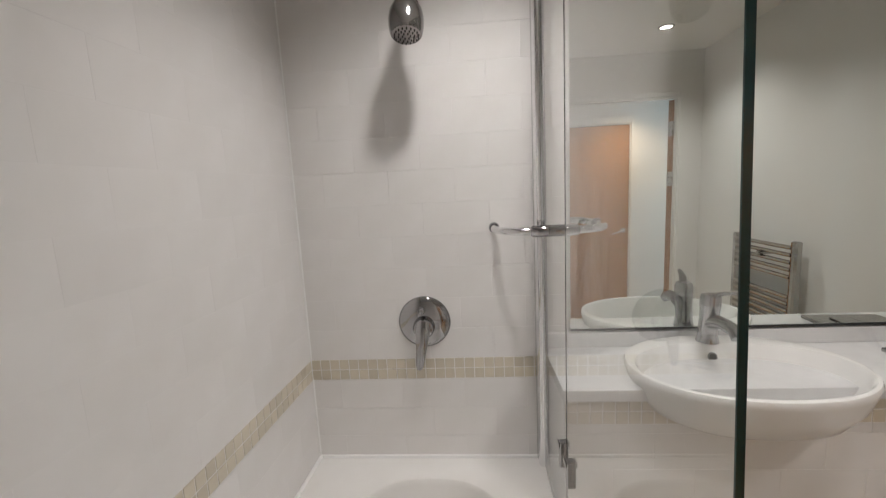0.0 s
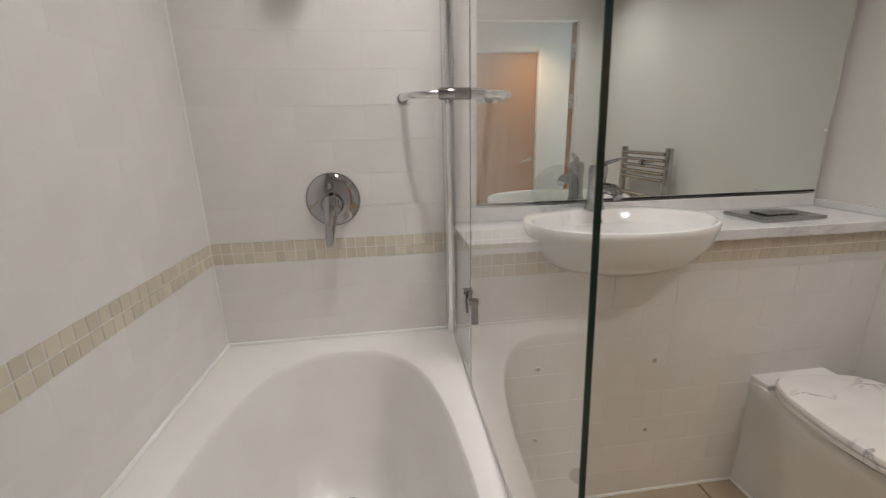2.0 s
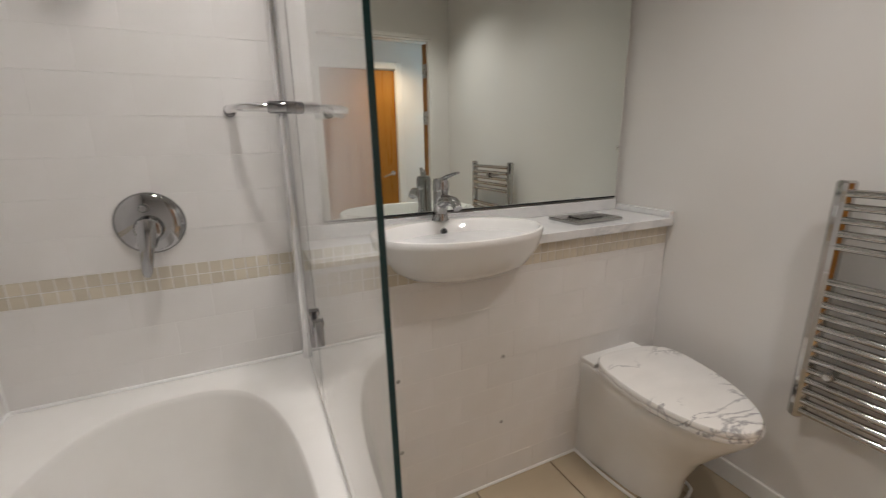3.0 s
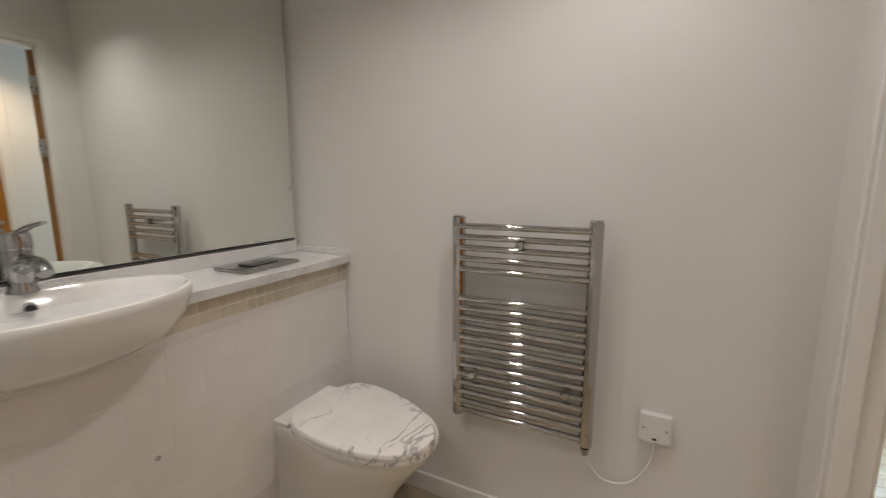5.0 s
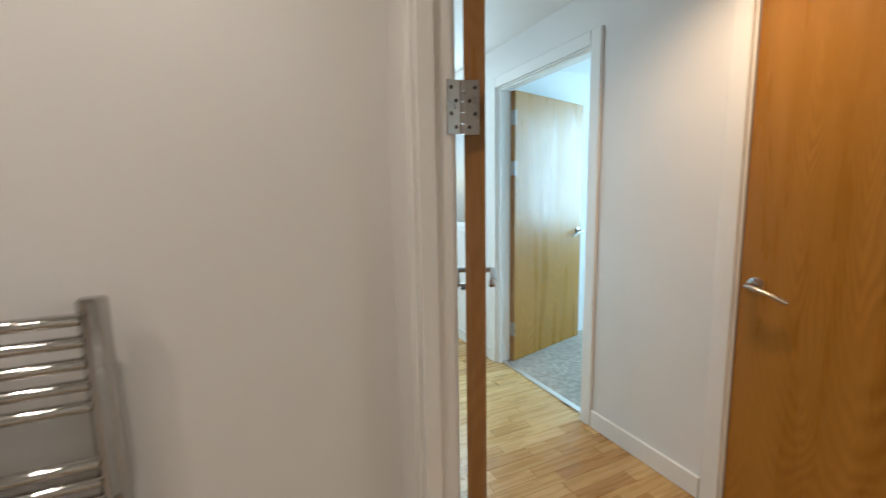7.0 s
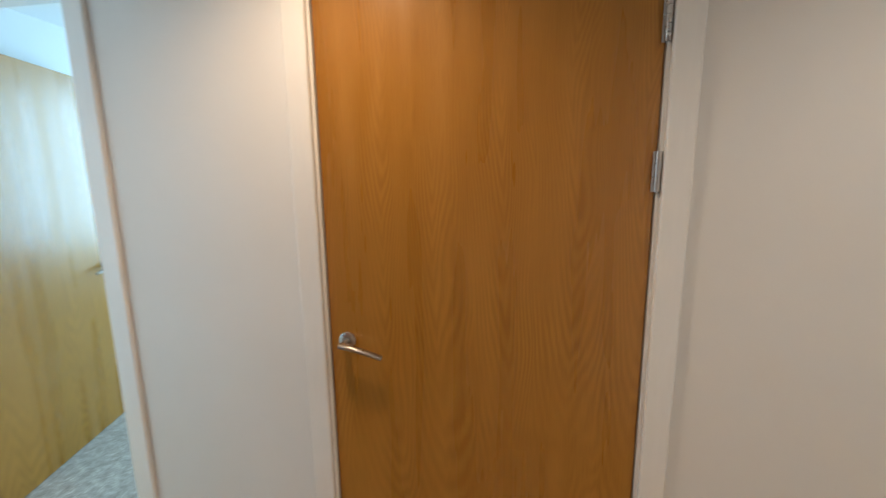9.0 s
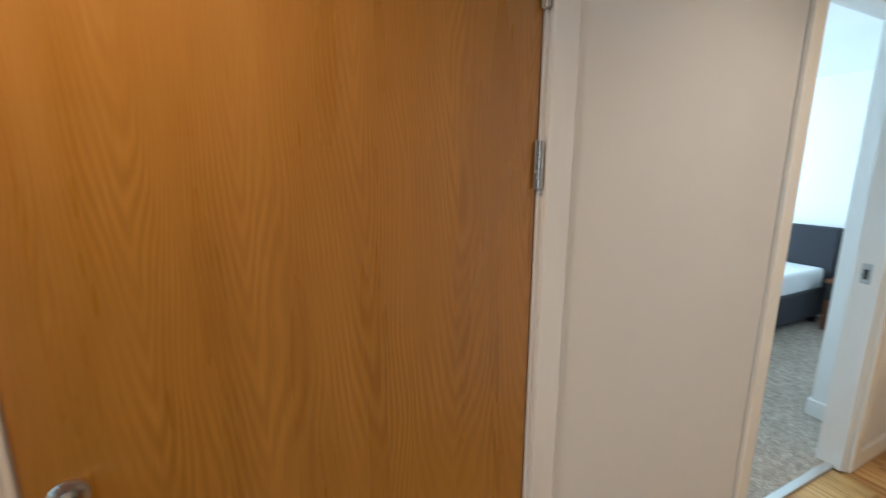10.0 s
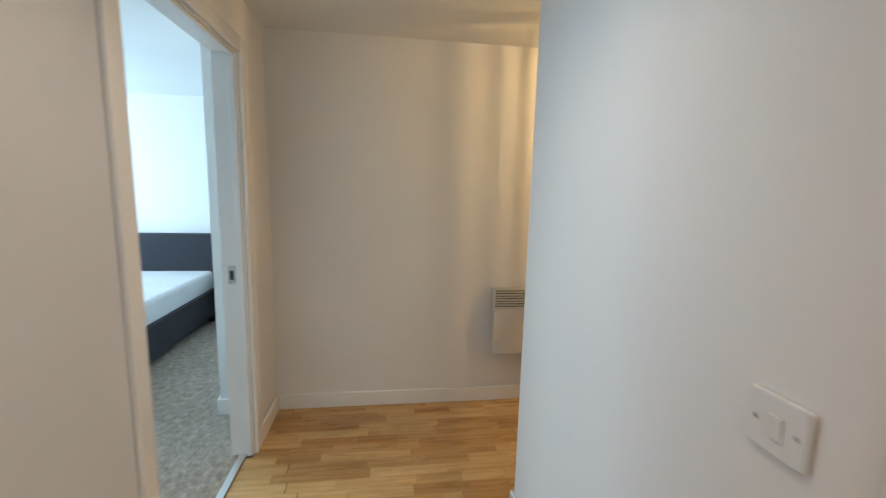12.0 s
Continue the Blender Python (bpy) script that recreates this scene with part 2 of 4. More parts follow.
m_, nt_, b_ = mat("clear_glass", 0.0, 0, (0.975, 0.993, 0.988))
b_.inputs["Transmission Weight"].default_value = 1.0
b_.inputs["IOR"].default_value = 1.48
GLASS = m_
m_, nt_, b_ = mat("green_glass_edge", 0.12, 0, (0.006, 0.055, 0.055))
b_.inputs["Transmission Weight"].default_value = 0.35
GLASS_EDGE = m_
m_, nt_, b_ = mat("mirror_silver", 0.0, 1.0, (0.835, 0.875, 0.835))
MIRROR = m_
m_, nt_, b_ = mat("lamp_lens", 0.3, 0, (0.9, 0.9, 0.9))
b_.inputs["Emission Color"].default_value = (1.0, 0.9, 0.78, 1)
b_.inputs["Emission Strength"].default_value = 14.0
LENS = m_


# ---- mesh helpers ----
def mesh_of(name, bm, material, smooth=False):
    me = bpy.data.meshes.new(name)
    bm.normal_update()
    bm.to_mesh(me)
    bm.free()
    for mt in (material if isinstance(material, (list, tuple)) else [material]):
        me.materials.append(mt)
    if smooth:
        for p in me.polygons:
            p.use_smooth = True
        me.set_sharp_from_angle(angle=radians(42))
    return me


def part(name, bm, material, parent, label="", smooth=False, at=None):
    """Links a bmesh as one mesh under a thing."""
    ob = new(name, mesh_of(name, bm, material, smooth))
    ob.parent = parent
    if at is not None:
        ob.matrix_basis = at
    if label:
        tagged(ob, label)
    return ob


def thing(name, bm, material, label, category, group="", kind="", smooth=False, at=None):
    ob = new(name, mesh_of(name, bm, material, smooth))
    if at is not None:
        ob.matrix_basis = at
    return tagged(ob, label, category, group, kind)


def empty(name, label, category, group="", kind="", at=None):
    ob = new(name)
    ob.empty_display_size = 0.1
    if at is not None:
        ob.matrix_basis = at
    return tagged(ob, label, category, group, kind)


def box(x0, x1, y0, y1, z0, z1, bevel=0.0, segments=2, bm=None):
    b = bmesh.new()
    bmesh.ops.create_cube(b, size=1.0, matrix=Matrix.Translation(((x0 + x1) / 2, (y0 + y1) / 2, (z0 + z1) / 2)) @ Matrix.Diagonal((x1 - x0, y1 - y0, z1 - z0, 1)))
    if bevel:
        bmesh.ops.bevel(b, geom=list(b.edges), offset=bevel, segments=segments, profile=0.6, affect="EDGES")
    if bm is None:
        return b
    me = bpy.data.meshes.new("tmp")
    b.to_mesh(me)
    b.free()
    bm.from_mesh(me)
    bpy.data.meshes.remove(me)
    return bm


def lathe(profile, n=32, m=None, bm=None):
    """Turned form about z from (radius, height) pairs."""
    b = bm or bmesh.new()
    rings = []
    for r, z in profile:
        if r <= 1e-6:
            rings.append([b.verts.new((0, 0, z))])
        else:
            rings.append([b.verts.new((r * math.cos(2 * math.pi * i / n), r * math.sin(2 * math.pi * i / n), z)) for i in range(n)])
    made = [v for ring in rings for v in ring]
    for a, c in zip(rings, rings[1:]):
        for i in range(n):
            j = (i + 1) % n
            if len(a) == 1 and len(c) > 1:
                b.faces.new((a[0], c[i], c[j]))
            elif len(c) == 1 and len(a) > 1:
                b.faces.new((a[i], a[j], c[0]))
            elif len(a) > 1:
                b.faces.new((a[i], a[j], c[j], c[i]))
    if m is not None:
        bmesh.ops.transform(b, matrix=m, verts=made)
    bmesh.ops.recalc_face_normals(b, faces=list(b.faces))
    return b


def tube(points, radius, n=14, bm=None, squash=1.0, closed_ends=True):
    """A round bar along points; radius may be a list."""
    b = bm or bmesh.new()
    pts = [Vector(p) for p in points]
    radii = radius if isinstance(radius, (list, tuple)) else [radius] * len(pts)
    rings, side = [], None
    for i, p in enumerate(pts):
        d = (pts[min(i + 1, len(pts) - 1)] - pts[max(i - 1, 0)]).normalized()
        if side is None:
            side = d.cross(Vector((0, 0, 1)))
            if side.length < 0.1:
                side = d.cross(Vector((0, 1, 0)))
        side = (side - d * side.dot(d)).normalized()
        up = side.cross(d)
        rings.append([b.verts.new(p + radii[i] * (side * math.cos(2 * math.pi * k / n) + up * math.sin(2 * math.pi * k / n) * squash)) for k in range(n)])
    for a, c in zip(rings, rings[1:]):
        for k in range(n):
            b.faces.new((a[k], a[(k + 1) % n], c[(k + 1) % n], c[k]))
    if closed_ends:
        b.faces.new(rings[0])
        b.faces.new(rings[-1])
    bmesh.ops.recalc_face_normals(b, faces=list(b.faces))
    return b


def bend(points, steps=8):
    """Smooth curve through points (Catmull-Rom)."""
    p = [Vector(q) for q in points]
    p = [2 * p[0] - p[1]] + p + [2 * p[-1] - p[-2]]
    out = []
    for i in range(1, len(p) - 2):
        for s in range(steps):
            t = s / steps
            out.append(0.5 * ((2 * p[i]) + (p[i + 1] - p[i - 1]) * t + (2 * p[i - 1] - 5 * p[i] + 4 * p[i + 1] - p[i + 2]) * t * t + (3 * p[i] - p[i - 1] - 3 * p[i + 1] + p[i + 2]) * t ** 3))
    out.append(p[-2])
    return out


def loops(sections, close_top=True, close_bottom=True):
    """Skin closed rings of equal length."""
    b = bmesh.new()
    rings = [[b.verts.new(p) for p in s] for s in sections]
    n = len(rings[0])
    for a, c in zip(rings, rings[1:]):
        for k in range(n):
            b.faces.new((a[k], a[(k + 1) % n], c[(k + 1) % n], c[k]))
    if close_bottom:
        b.faces.new(rings[0])
    if close_top:
        b.faces.new(rings[-1])
    bmesh.ops.recalc_face_normals(b, faces=list(b.faces))
    return b


def superellipse(cx, cy, a, c, z, n=48, power=2.0):
    out = []
    for i in range(n):
        t = 2 * math.pi * i / n
        ct, st = math.cos(t), math.sin(t)
        out.append((cx + a * math.copysign(abs(ct) ** (2 / power), ct), cy + c * math.copysign(abs(st) ** (2 / power), st), z))
    return out


def wall_x(name, x0, x1, y0, y1, z0, z1, holes, material, label):
    """A wall that runs along x, with holes (xa, xb, za, zb) cut through."""
    bm = bmesh.new()
    cuts = sorted({x0, x1, *[h[0] for h in holes], *[h[1] for h in holes]})
    for a, b in zip(cuts, cuts[1:]):
        spans = [(z0, z1)]
        for h in holes:
            if h[0] <= a + 1e-6 and h[1] >= b - 1e-6:
                spans = [s for lo, hi in spans for s in ((lo, min(hi, h[2])), (max(lo, h[3]), hi)) if s[1] - s[0] > 1e-4]
        for lo, hi in spans:
            box(a, b, y0, y1, lo, hi, bm=bm)
    bmesh.ops.remove_doubles(bm, verts=list(bm.verts), dist=1e-5)
    return thing(name, bm, material, label, "wall", kind="structure")


def wall_y(name, x0, x1, y0, y1, z0, z1, holes, material, label):
    bm = bmesh.new()
    cuts = sorted({y0, y1, *[h[0] for h in holes], *[h[1] for h in holes]})
    for a, b in zip(cuts, cuts[1:]):
        spans = [(z0, z1)]
        for h in holes:
            if h[0] <= a + 1e-6 and h[1] >= b - 1e-6:
                spans = [s for lo, hi in spans for s in ((lo, min(hi, h[2])), (max(lo, h[3]), hi)) if s[1] - s[0] > 1e-4]
        for lo, hi in spans:
            box(x0, x1, a, b, lo, hi, bm=bm)
    bmesh.ops.remove_doubles(bm, verts=list(bm.verts), dist=1e-5)
    return thing(name, bm, material, label, "wall", kind="structure")


# ---- plan ----
XE = 2.09            # bathroom east wall
YS_IN, YS_OUT = -1.735, -1.812   # wall between bathroom and hall
YH = -3.03           # hall south wall, hall side
YH2 = -3.14
XW = -1.11           # hall west wall
XN = -0.150           # end of the hall's north wall, where the recess opens
ZB, ZC = 2.24, 2.225  # ceilings
DOOR_H = 1.955
A0, A1 = 1.120, 1.942   # bathroom doorway
B0, B1 = 1.205, 2.088   # cupboard door leaf
C0, C1 = 2.840, 3.700   # second bedroom doorway
D0, D1 = -0.662, 0.190   # bedroom doorway
YMIR = -0.012
YBOX, YLED = -0.255, -0.284
XBATH = 0.74
RIM = 0.548

# ---- structure: bathroom ----
wall_x("wall_north", XN, XE + 0.1, 0.006, 0.12, 0, 2.4, [], BATH_WALL, "painted bathroom wall behind bath and mirror")
wall_y("wall_west", XN, -0.006, YS_IN, 0.006, 0, 2.4, [], BATH_WALL, "bathroom wall along the bath, tiled").matrix_basis = pose(-0.004, 0, 0, 0, 0, -2.0)
wall_y("wall_east", XE, XE + 0.12, YS_IN, 0.006, 0, 2.4, [], BATH_WALL, "pale painted bathroom wall behind the towel radiator")
wall_x("wall_hall_north", XN, 5.3, YS_OUT, YS_IN, 0, 2.4, [(A0 - 0.03, A1 + 0.03, -0.01, DOOR_H + 0.03)], WALL, "cream painted wall between hall and bathroom")
thing("ceiling_bathroom", box(XN + 0.002, XE + 0.1, YS_IN - 0.02, 0.1, ZB, ZB + 0.1), CEIL, "white painted bathroom ceiling", "ceiling", kind="structure")
thing("floor_bathroom", box(XN + 0.002, XE + 0.05, -1.80, 0.05, -0.10, -0.006), FLOOR_GROUT, "bathroom floor base with dark grout", "floor", kind="structure")
thing("baseboard_bathroom", box(XE - 0.014, XE - 0.0005, YS_IN + 0.002, YBOX - 0.003, 0.0, 0.075, 0.004), TRIM, "white gloss skirting under the painted wall", "skirting", kind="structure")

# ---- structure: hall ----
thing("floor_hall", box(XW - 0.05, 5.3, YH - 0.035, -1.80, -0.12, -0.008), FLOOR_GAP, "hall subfloor under the oak strips", "floor", kind="structure")
thing("floor_recess", box(XW - 0.05, XN, -1.799, -0.1, -0.12, -0.008), FLOOR_GAP, "subfloor of the hall recess under the oak strips", "floor", kind="structure")
thing("ceiling_hall", box(XW - 0.1, 5.4, YH2, YS_OUT, ZC, ZC + 0.1), CEIL, "white painted hall ceiling", "ceiling", kind="structure")
thing("ceiling_recess", box(XW - 0.1, XN + 0.02, YS_OUT, -0.1, ZC, ZC + 0.1), CEIL, "white painted ceiling of the hall recess", "ceiling", kind="structure")
wall_x("wall_hall_south", -3.3, 5.3, YH2, YH, 0, 2.4,
       [(D0 - 0.03, D1 + 0.03, -0.01, DOOR_H + 0.03), (B0 - 0.012, B1 + 0.012, -0.01, DOOR_H + 0.03), (C0 - 0.03, C1 + 0.03, -0.01, DOOR_H + 0.03), (4.08, 5.08, 0.95, 2.05)],
       WALL, "cream painted hall wall with three doorways")
wall_y("wall_hall_west", XW - 0.1, XW, YH, -0.1, 0, 2.4, [], WALL, "cream painted wall at the end of the hall")
wall_x("wall_recess_north", XW - 0.1, XN, -0.1, 0.0, 0, 2.4, [], WALL, "cream painted back wall of the hall recess")
wall_y("wall_hall_east", 5.2, 5.3, YH, YS_OUT, 0, 2.4, [], WALL, "white wall at the far end of the hall")
# cupboard behind the closed door
wall_x("wall_cupboard_back", B0 - 0.2, B1 + 0.2, -3.8, -3.7, 0, 2.4, [], WALL, "plain back wall of the cupboard")
wall_y("wall_cupboard_west", B0 - 0.2, B0 - 0.1, -3.7, YH2, 0, 2.4, [], WALL, "plain side wall of the cupboard")
wall_y("wall_cupboard_east", B1 + 0.1, B1 + 0.2, -3.7, YH2, 0, 2.4, [], WALL, "plain side wall of the cupboard")

# ---- structure: bedrooms ----
wall_y("wall_bedroom_west", -3.2, -3.1, -6.3, YH2, 0, 2.4, [], WALL, "pale wall behind the bed's headboard")
wall_y("wall_bedroom_east", 0.75, 0.85, -6.3, YH2, 0, 2.4, [], WALL, "pale bedroom wall")
wall_x("wall_bedroom_south", -3.2, 0.85, -6.4, -6.3, 0, 2.4, [(-2.55, -0.65, 0.8, 2.2)], WALL, "pale bedroom wall with the window")
wall_y("wall_bedroom_pier", -1.5, -1.075, -3.345, YH2 - 0.001, 0, 2.4, [], WALL, "white boxed pier beside the bedroom door")
thing("baseboard_pier", box(-1.502, -1.060, -3.36, YH2 - 0.003, 0.0, 0.10, 0.004), TRIM, "white gloss skirting round the pier", "skirting", kind="structure")
thing("ceiling_bedroom", box(-3.3, 0.9, -6.4, YH2, ZC, ZC + 0.1), CEIL, "white bedroom ceiling", "ceiling", kind="structure")
wall_y("wall_second_west", 2.35, 2.45, -6.0, YH2, 0, 2.4, [], WALL, "pale wall of the second bedroom")
wall_y("wall_second_east", 3.96, 4.05, -6.0, YH2, 0, 2.4, [], WALL, "pale wall of the second bedroom")
wall_x("wall_second_south", 2.35, 4.05, -6.1, -6.0, 0, 2.4, [(2.5, 3.9, 0.8, 2.2)], WALL, "pale wall of the second bedroom with the window")
thing("ceiling_second", box(2.3, 4.055, -6.1, YH2, ZC, ZC + 0.1), CEIL, "white ceiling of the second bedroom", "ceiling", kind="structure")


def carpet(name, x0, x1, y0, y1, label):
    bm = bmesh.new()
    nx, ny = int((x1 - x0) / 0.03), int((y1 - y0) / 0.03)
    grid = [[bm.verts.new((x0 + (x1 - x0) * i / nx, y0 + (y1 - y0) * j / ny, 0.004 + 0.006 * noise.noise(Vector((i * 0.9, j * 0.9, 3.1))))) for j in range(ny + 1)] for i in range(nx + 1)]
    for i in range(nx):
        for j in range(ny):
            bm.faces.new((grid[i][j], grid[i + 1][j], grid[i + 1][j + 1], grid[i][j + 1]))
    return thing(name, bm, CARPET, label, "carpet", kind="structure", smooth=True)


carpet("floor_carpet_bedroom", -3.1, 0.75, -6.3, YH - 0.075, "speckled grey bedroom carpet")
carpet("floor_carpet_second", 2.45, 3.96, -6.0, YH - 0.075, "grey carpet of the second bedroom")
thing("floor_bedrooms_base", box(-3.3, 4.06, -6.4, YH - 0.036, -0.12, -0.01), FLOOR_GAP, "subfloor under the carpets", "floor", kind="structure")


# ---- windows and outside ----
def window(name, m, w, h, label):
    """A white casement with two panes; local x across, z up, y through the wall."""
    e = empty(name, label, "window", kind="structure", at=m)
    f = bmesh.new()
    for a in ((-w / 2, -w / 2 + 0.06, 0, h), (w / 2 - 0.06, w / 2, 0, h), (-w / 2 + 0.06, w / 2 - 0.06, 0, 0.06), (-w / 2 + 0.06, w / 2 - 0.06, h - 0.06, h), (-0.035, 0.035, 0.06, h - 0.06)):
        box(a[0], a[1], -0.03, 0.03, a[2], a[3], 0.004, bm=f)
    part("window_frame", f, TRIM, e)
    for s in (-1, 1):
        p = part("pane", box(s * w / 4 - w / 4 + 0.047, s * w / 4 + w / 4 - 0.047, -0.004, 0.004, 0.06, h - 0.06), GLASS, e)
        p.visible_shadow = False
    part("window_sill", box(-w / 2 + 0.002, w / 2 - 0.002, 0.032, 0.06, 0.0, 0.02, 0.004), TRIM, e)
    return e


window("window_1", pose(-1.6, -6.35, 0.8), 1.9, 1.4, "white framed bedroom window")
window("window_2", pose(3.2, -6.05, 0.8), 1.4, 1.4, "white framed window of the second bedroom")
window("window_3", pose(4.58, -3.10, 0.951), 0.998, 1.098, "white framed window at the end of the hall")
thing("ground", box(-80, 80, -90, 80, -6.2, -6.0), paint("far_ground", (0.22, 0.23, 0.2), 0.9), "plain ground far below the windows", "ground", kind="structure")


# ---- trim: architraves, linings, skirtings ----
def lining(name, x0, x1, y0, y1, label, stop_y=None):
    """Door lining of three boards in a wall along x; y0 is the hall face."""
    e = empty(name, label, "door frame", kind="structure")
    t = 0.028
    part("jamb", box(x0 - t, x0, min(y0, y1), max(y0, y1), 0.0, DOOR_H + t, 0.002), TRIM, e)
    part("jamb", box(x1, x1 + t, min(y0, y1), max(y0, y1), 0.0, DOOR_H + t, 0.002), TRIM, e)
    part("head", box(x0 + 0.001, x1 - 0.001, min(y0, y1) + 0.001, max(y0, y1) - 0.001, DOOR_H, DOOR_H + t, 0.002), TRIM, e)
    if stop_y is not None:
        s0, s1 = stop_y
        part("door_stop", box(x0, x0 + 0.012, s0, s1, 0.0, DOOR_H - 0.001, 0.002), TRIM, e)
        part("door_stop", box(x1 - 0.012, x1, s0, s1, 0.0, DOOR_H - 0.001, 0.002), TRIM, e)
        part("door_stop", box(x0 + 0.0125, x1 - 0.0125, s0, s1, DOOR_H - 0.013, DOOR_H - 0.001, 0.002), TRIM, e)
    return e


def architrave(name, x0, x1, face, out, label, w=0.068, t=0.018):
    """Rounded casing round a doorway on a wall face; out is +1 or -1 along y."""
    e = empty(name, label, "architrave", kind="structure")
    r = 0.008
    ya, yb = sorted((face + out * 0.0005, face + out * t))
    part("side_casing", box(x0 - r - w, x0 - r, ya, yb, 0.0, DOOR_H + r + w, 0.006, 3), TRIM, e)
    part("side_casing", box(x1 + r, x1 + r + w, ya, yb, 0.0, DOOR_H + r + w, 0.006, 3), TRIM, e)
    part("head_casing", box(x0 - r + 0.0005, x1 + r - 0.0005, ya, yb, DOOR_H + r, DOOR_H + r + w, 0.006, 3), TRIM, e)
    return e


lining("door_frame_1", A0, A1, YS_OUT - 0.001, YS_IN + 0.006, "white gloss lining of the bathroom doorway", (-1.772, -1.737))
architrave("trim_1", A0, A1, YS_OUT, -1, "white gloss architrave round the bathroom doorway", 0.068, 0.013)
lining("door_frame_2", B0 - 0.004, B1 + 0.004, YH + 0.001, YH2 - 0.001, "white gloss lining of the cupboard doorway", (-3.115, -3.08))
architrave("trim_3", B0 - 0.004, B1 + 0.004, YH, 1, "white gloss architrave round the cupboard door")
lining("door_frame_3", C0, C1, YH + 0.001, YH2 - 0.001, "white gloss lining of the second bedroom doorway", (-3.066, -3.038))
architrave("trim_4", C0, C1, YH, 1, "white gloss architrave round the second bedroom doorway")
lining("door_frame_4", D0, D1, YH + 0.001, YH2 - 0.001, "white gloss lining of the bedroom doorway", (-3.066, -3.038))
architrave("trim_5", D0, D1, YH, 1, "white gloss architrave round the bedroom doorway")

SK = 0.095


def skirting(name, x0, x1, y0, y1):
    bm = box(x0, x1, y0, y1, 0.0, SK, 0.006, 3)
    return thing(name, bm, TRIM, "white gloss skirting board along the hall wall", "skirting", kind="structure")


ST = 0.016
skirting("baseboard_1", B1 + 0.085, C0 - 0.077, YH + 0.0005, YH + ST)
skirting("baseboard_2", D1 + 0.077, B0 - 0.085, YH + 0.0005, YH + ST)
skirting("baseboard_3", XW + 0.001, D0 - 0.077, YH + 0.0005, YH + ST)
skirting("baseboard_4", XW + 0.0005, XW + ST, YH + ST + 0.001, -0.12)
skirting("baseboard_5", XN - ST, A0 - 0.077, YS_OUT - ST, YS_OUT - 0.0005)
skirting("baseboard_6", XN - ST, XN - 0.0005, YS_OUT + 0.001, -0.12)
skirting("baseboard_7", A1 + 0.077, 5.19, YS_OUT - ST, YS_OUT - 0.0005)
skirting("baseboard_8", C1 + 0.077, 5.19, YH + 0.0005, YH + ST)


def threshold(x0, x1, label):
    thing("threshold_strip", box(x0 + 0.002, x1 - 0.002, YH - 0.072, YH - 0.036, -0.004, 0.009, 0.004, 3), METAL_STRIP, label, "threshold strip")


threshold(D0, D1, "pale metal threshold strip between oak floor and carpet")
threshold(C0, C1, "pale metal threshold strip between oak floor and carpet")
thing("threshold_strip", box(A0 + 0.002, A1 - 0.002, -1.80, -1.765, -0.004, 0.006, 0.003), METAL_STRIP, "pale metal strip between oak floor and bathroom tiles", "threshold strip")


# ---- doors ----
def lever_handle(parent, x, z, y, side, toward):
    """Rose, lever and escutcheon on a door face; side is the way the face looks along local y, toward the lever's way along x."""
    h = part("door_handle", lathe([(0, 0), (0.025, 0), (0.026, 0.003), (0.026, 0.007), (0.023, 0.009), (0.010, 0.009), (0.010, 0.042), (0, 0.042)], 28, Matrix.Translation((x, y, z)) @ Matrix.Rotation(-side * math.pi / 2, 4, "X")), STEEL, parent, "brushed steel lever handle on a round rose", True)
    yy = y + side * 0.045
    pts = bend([(x - toward * 0.008, yy, z), (x + toward * 0.03, yy + side * 0.003, z - 0.006), (x + toward * 0.075, yy, z - 0.020), (x + toward * 0.115, yy - side * 0.006, z - 0.036)], 6)
    lev = tube(pts, [0.0135] * 6 + [0.013 - 0.0002 * i for i in range(len(pts) - 6)], 14, squash=0.62)
    part("lever", lev, STEEL, h, smooth=True)
    return h


def hinge_of(parent, x, y, z):
    """Steel butt hinge, its knuckle upright at (x, y)."""
    k = bmesh.new()
    for i in range(5):
        tube([(x, y, z - 0.05 + i * 0.02 + 0.0008), (x, y, z - 0.05 + (i + 1) * 0.02 - 0.0008)], 0.0075, 12, bm=k)
    return part("hinge", k, STEEL, parent, "steel butt hinge", True)


def leaf(name, w, label, at, handle_sides, handle_z=0.945):
    """Flush oak door; local x runs from the hinge edge, y is its thickness, the hall face at y = 0."""
    e = empty(name, label, "door", at=at)
    t = 0.042
    part("leaf", box(0.002, w - 0.002, -t, 0, 0.008, DOOR_H - 0.004, 0.0015), OAK_DOOR, e)
    part("edge_lipping", box(-0.0005, 0.0018, -t + 0.001, -0.001, 0.009, DOOR_H - 0.005), OAK_EDGE, e, "darker oak edge lipping")
    part("edge_lipping", box(w - 0.0018, w + 0.0005, -t + 0.001, -0.001, 0.009, DOOR_H - 0.005), OAK_EDGE, e, "darker oak edge lipping")
    for s in handle_sides:
        lever_handle(e, w - 0.052, handle_z, 0.0 if s > 0 else -t, s, -1)
    part("latch_plate", box(w + 0.0006, w + 0.0016, -t / 2 - 0.011, -t / 2 + 0.011, handle_z - 0.055, handle_z + 0.055), STEEL, e)
    return e


# closed cupboard door, hinged at its west edge
dB = leaf("door_2", B1 - B0, "closed flush oak veneer cupboard door with lever handle", pose(B0, YH - 0.004, 0), (1,), 0.918)
for z in (1.752, 1.402, 0.25):
    hinge_of(dB, -0.002, 0.010, z)
    part("hinge_flap", box(-0.0135, 0.0105, 0.0055, 0.0075, z - 0.05, z + 0.05, 0.0006), STEEL, dB)
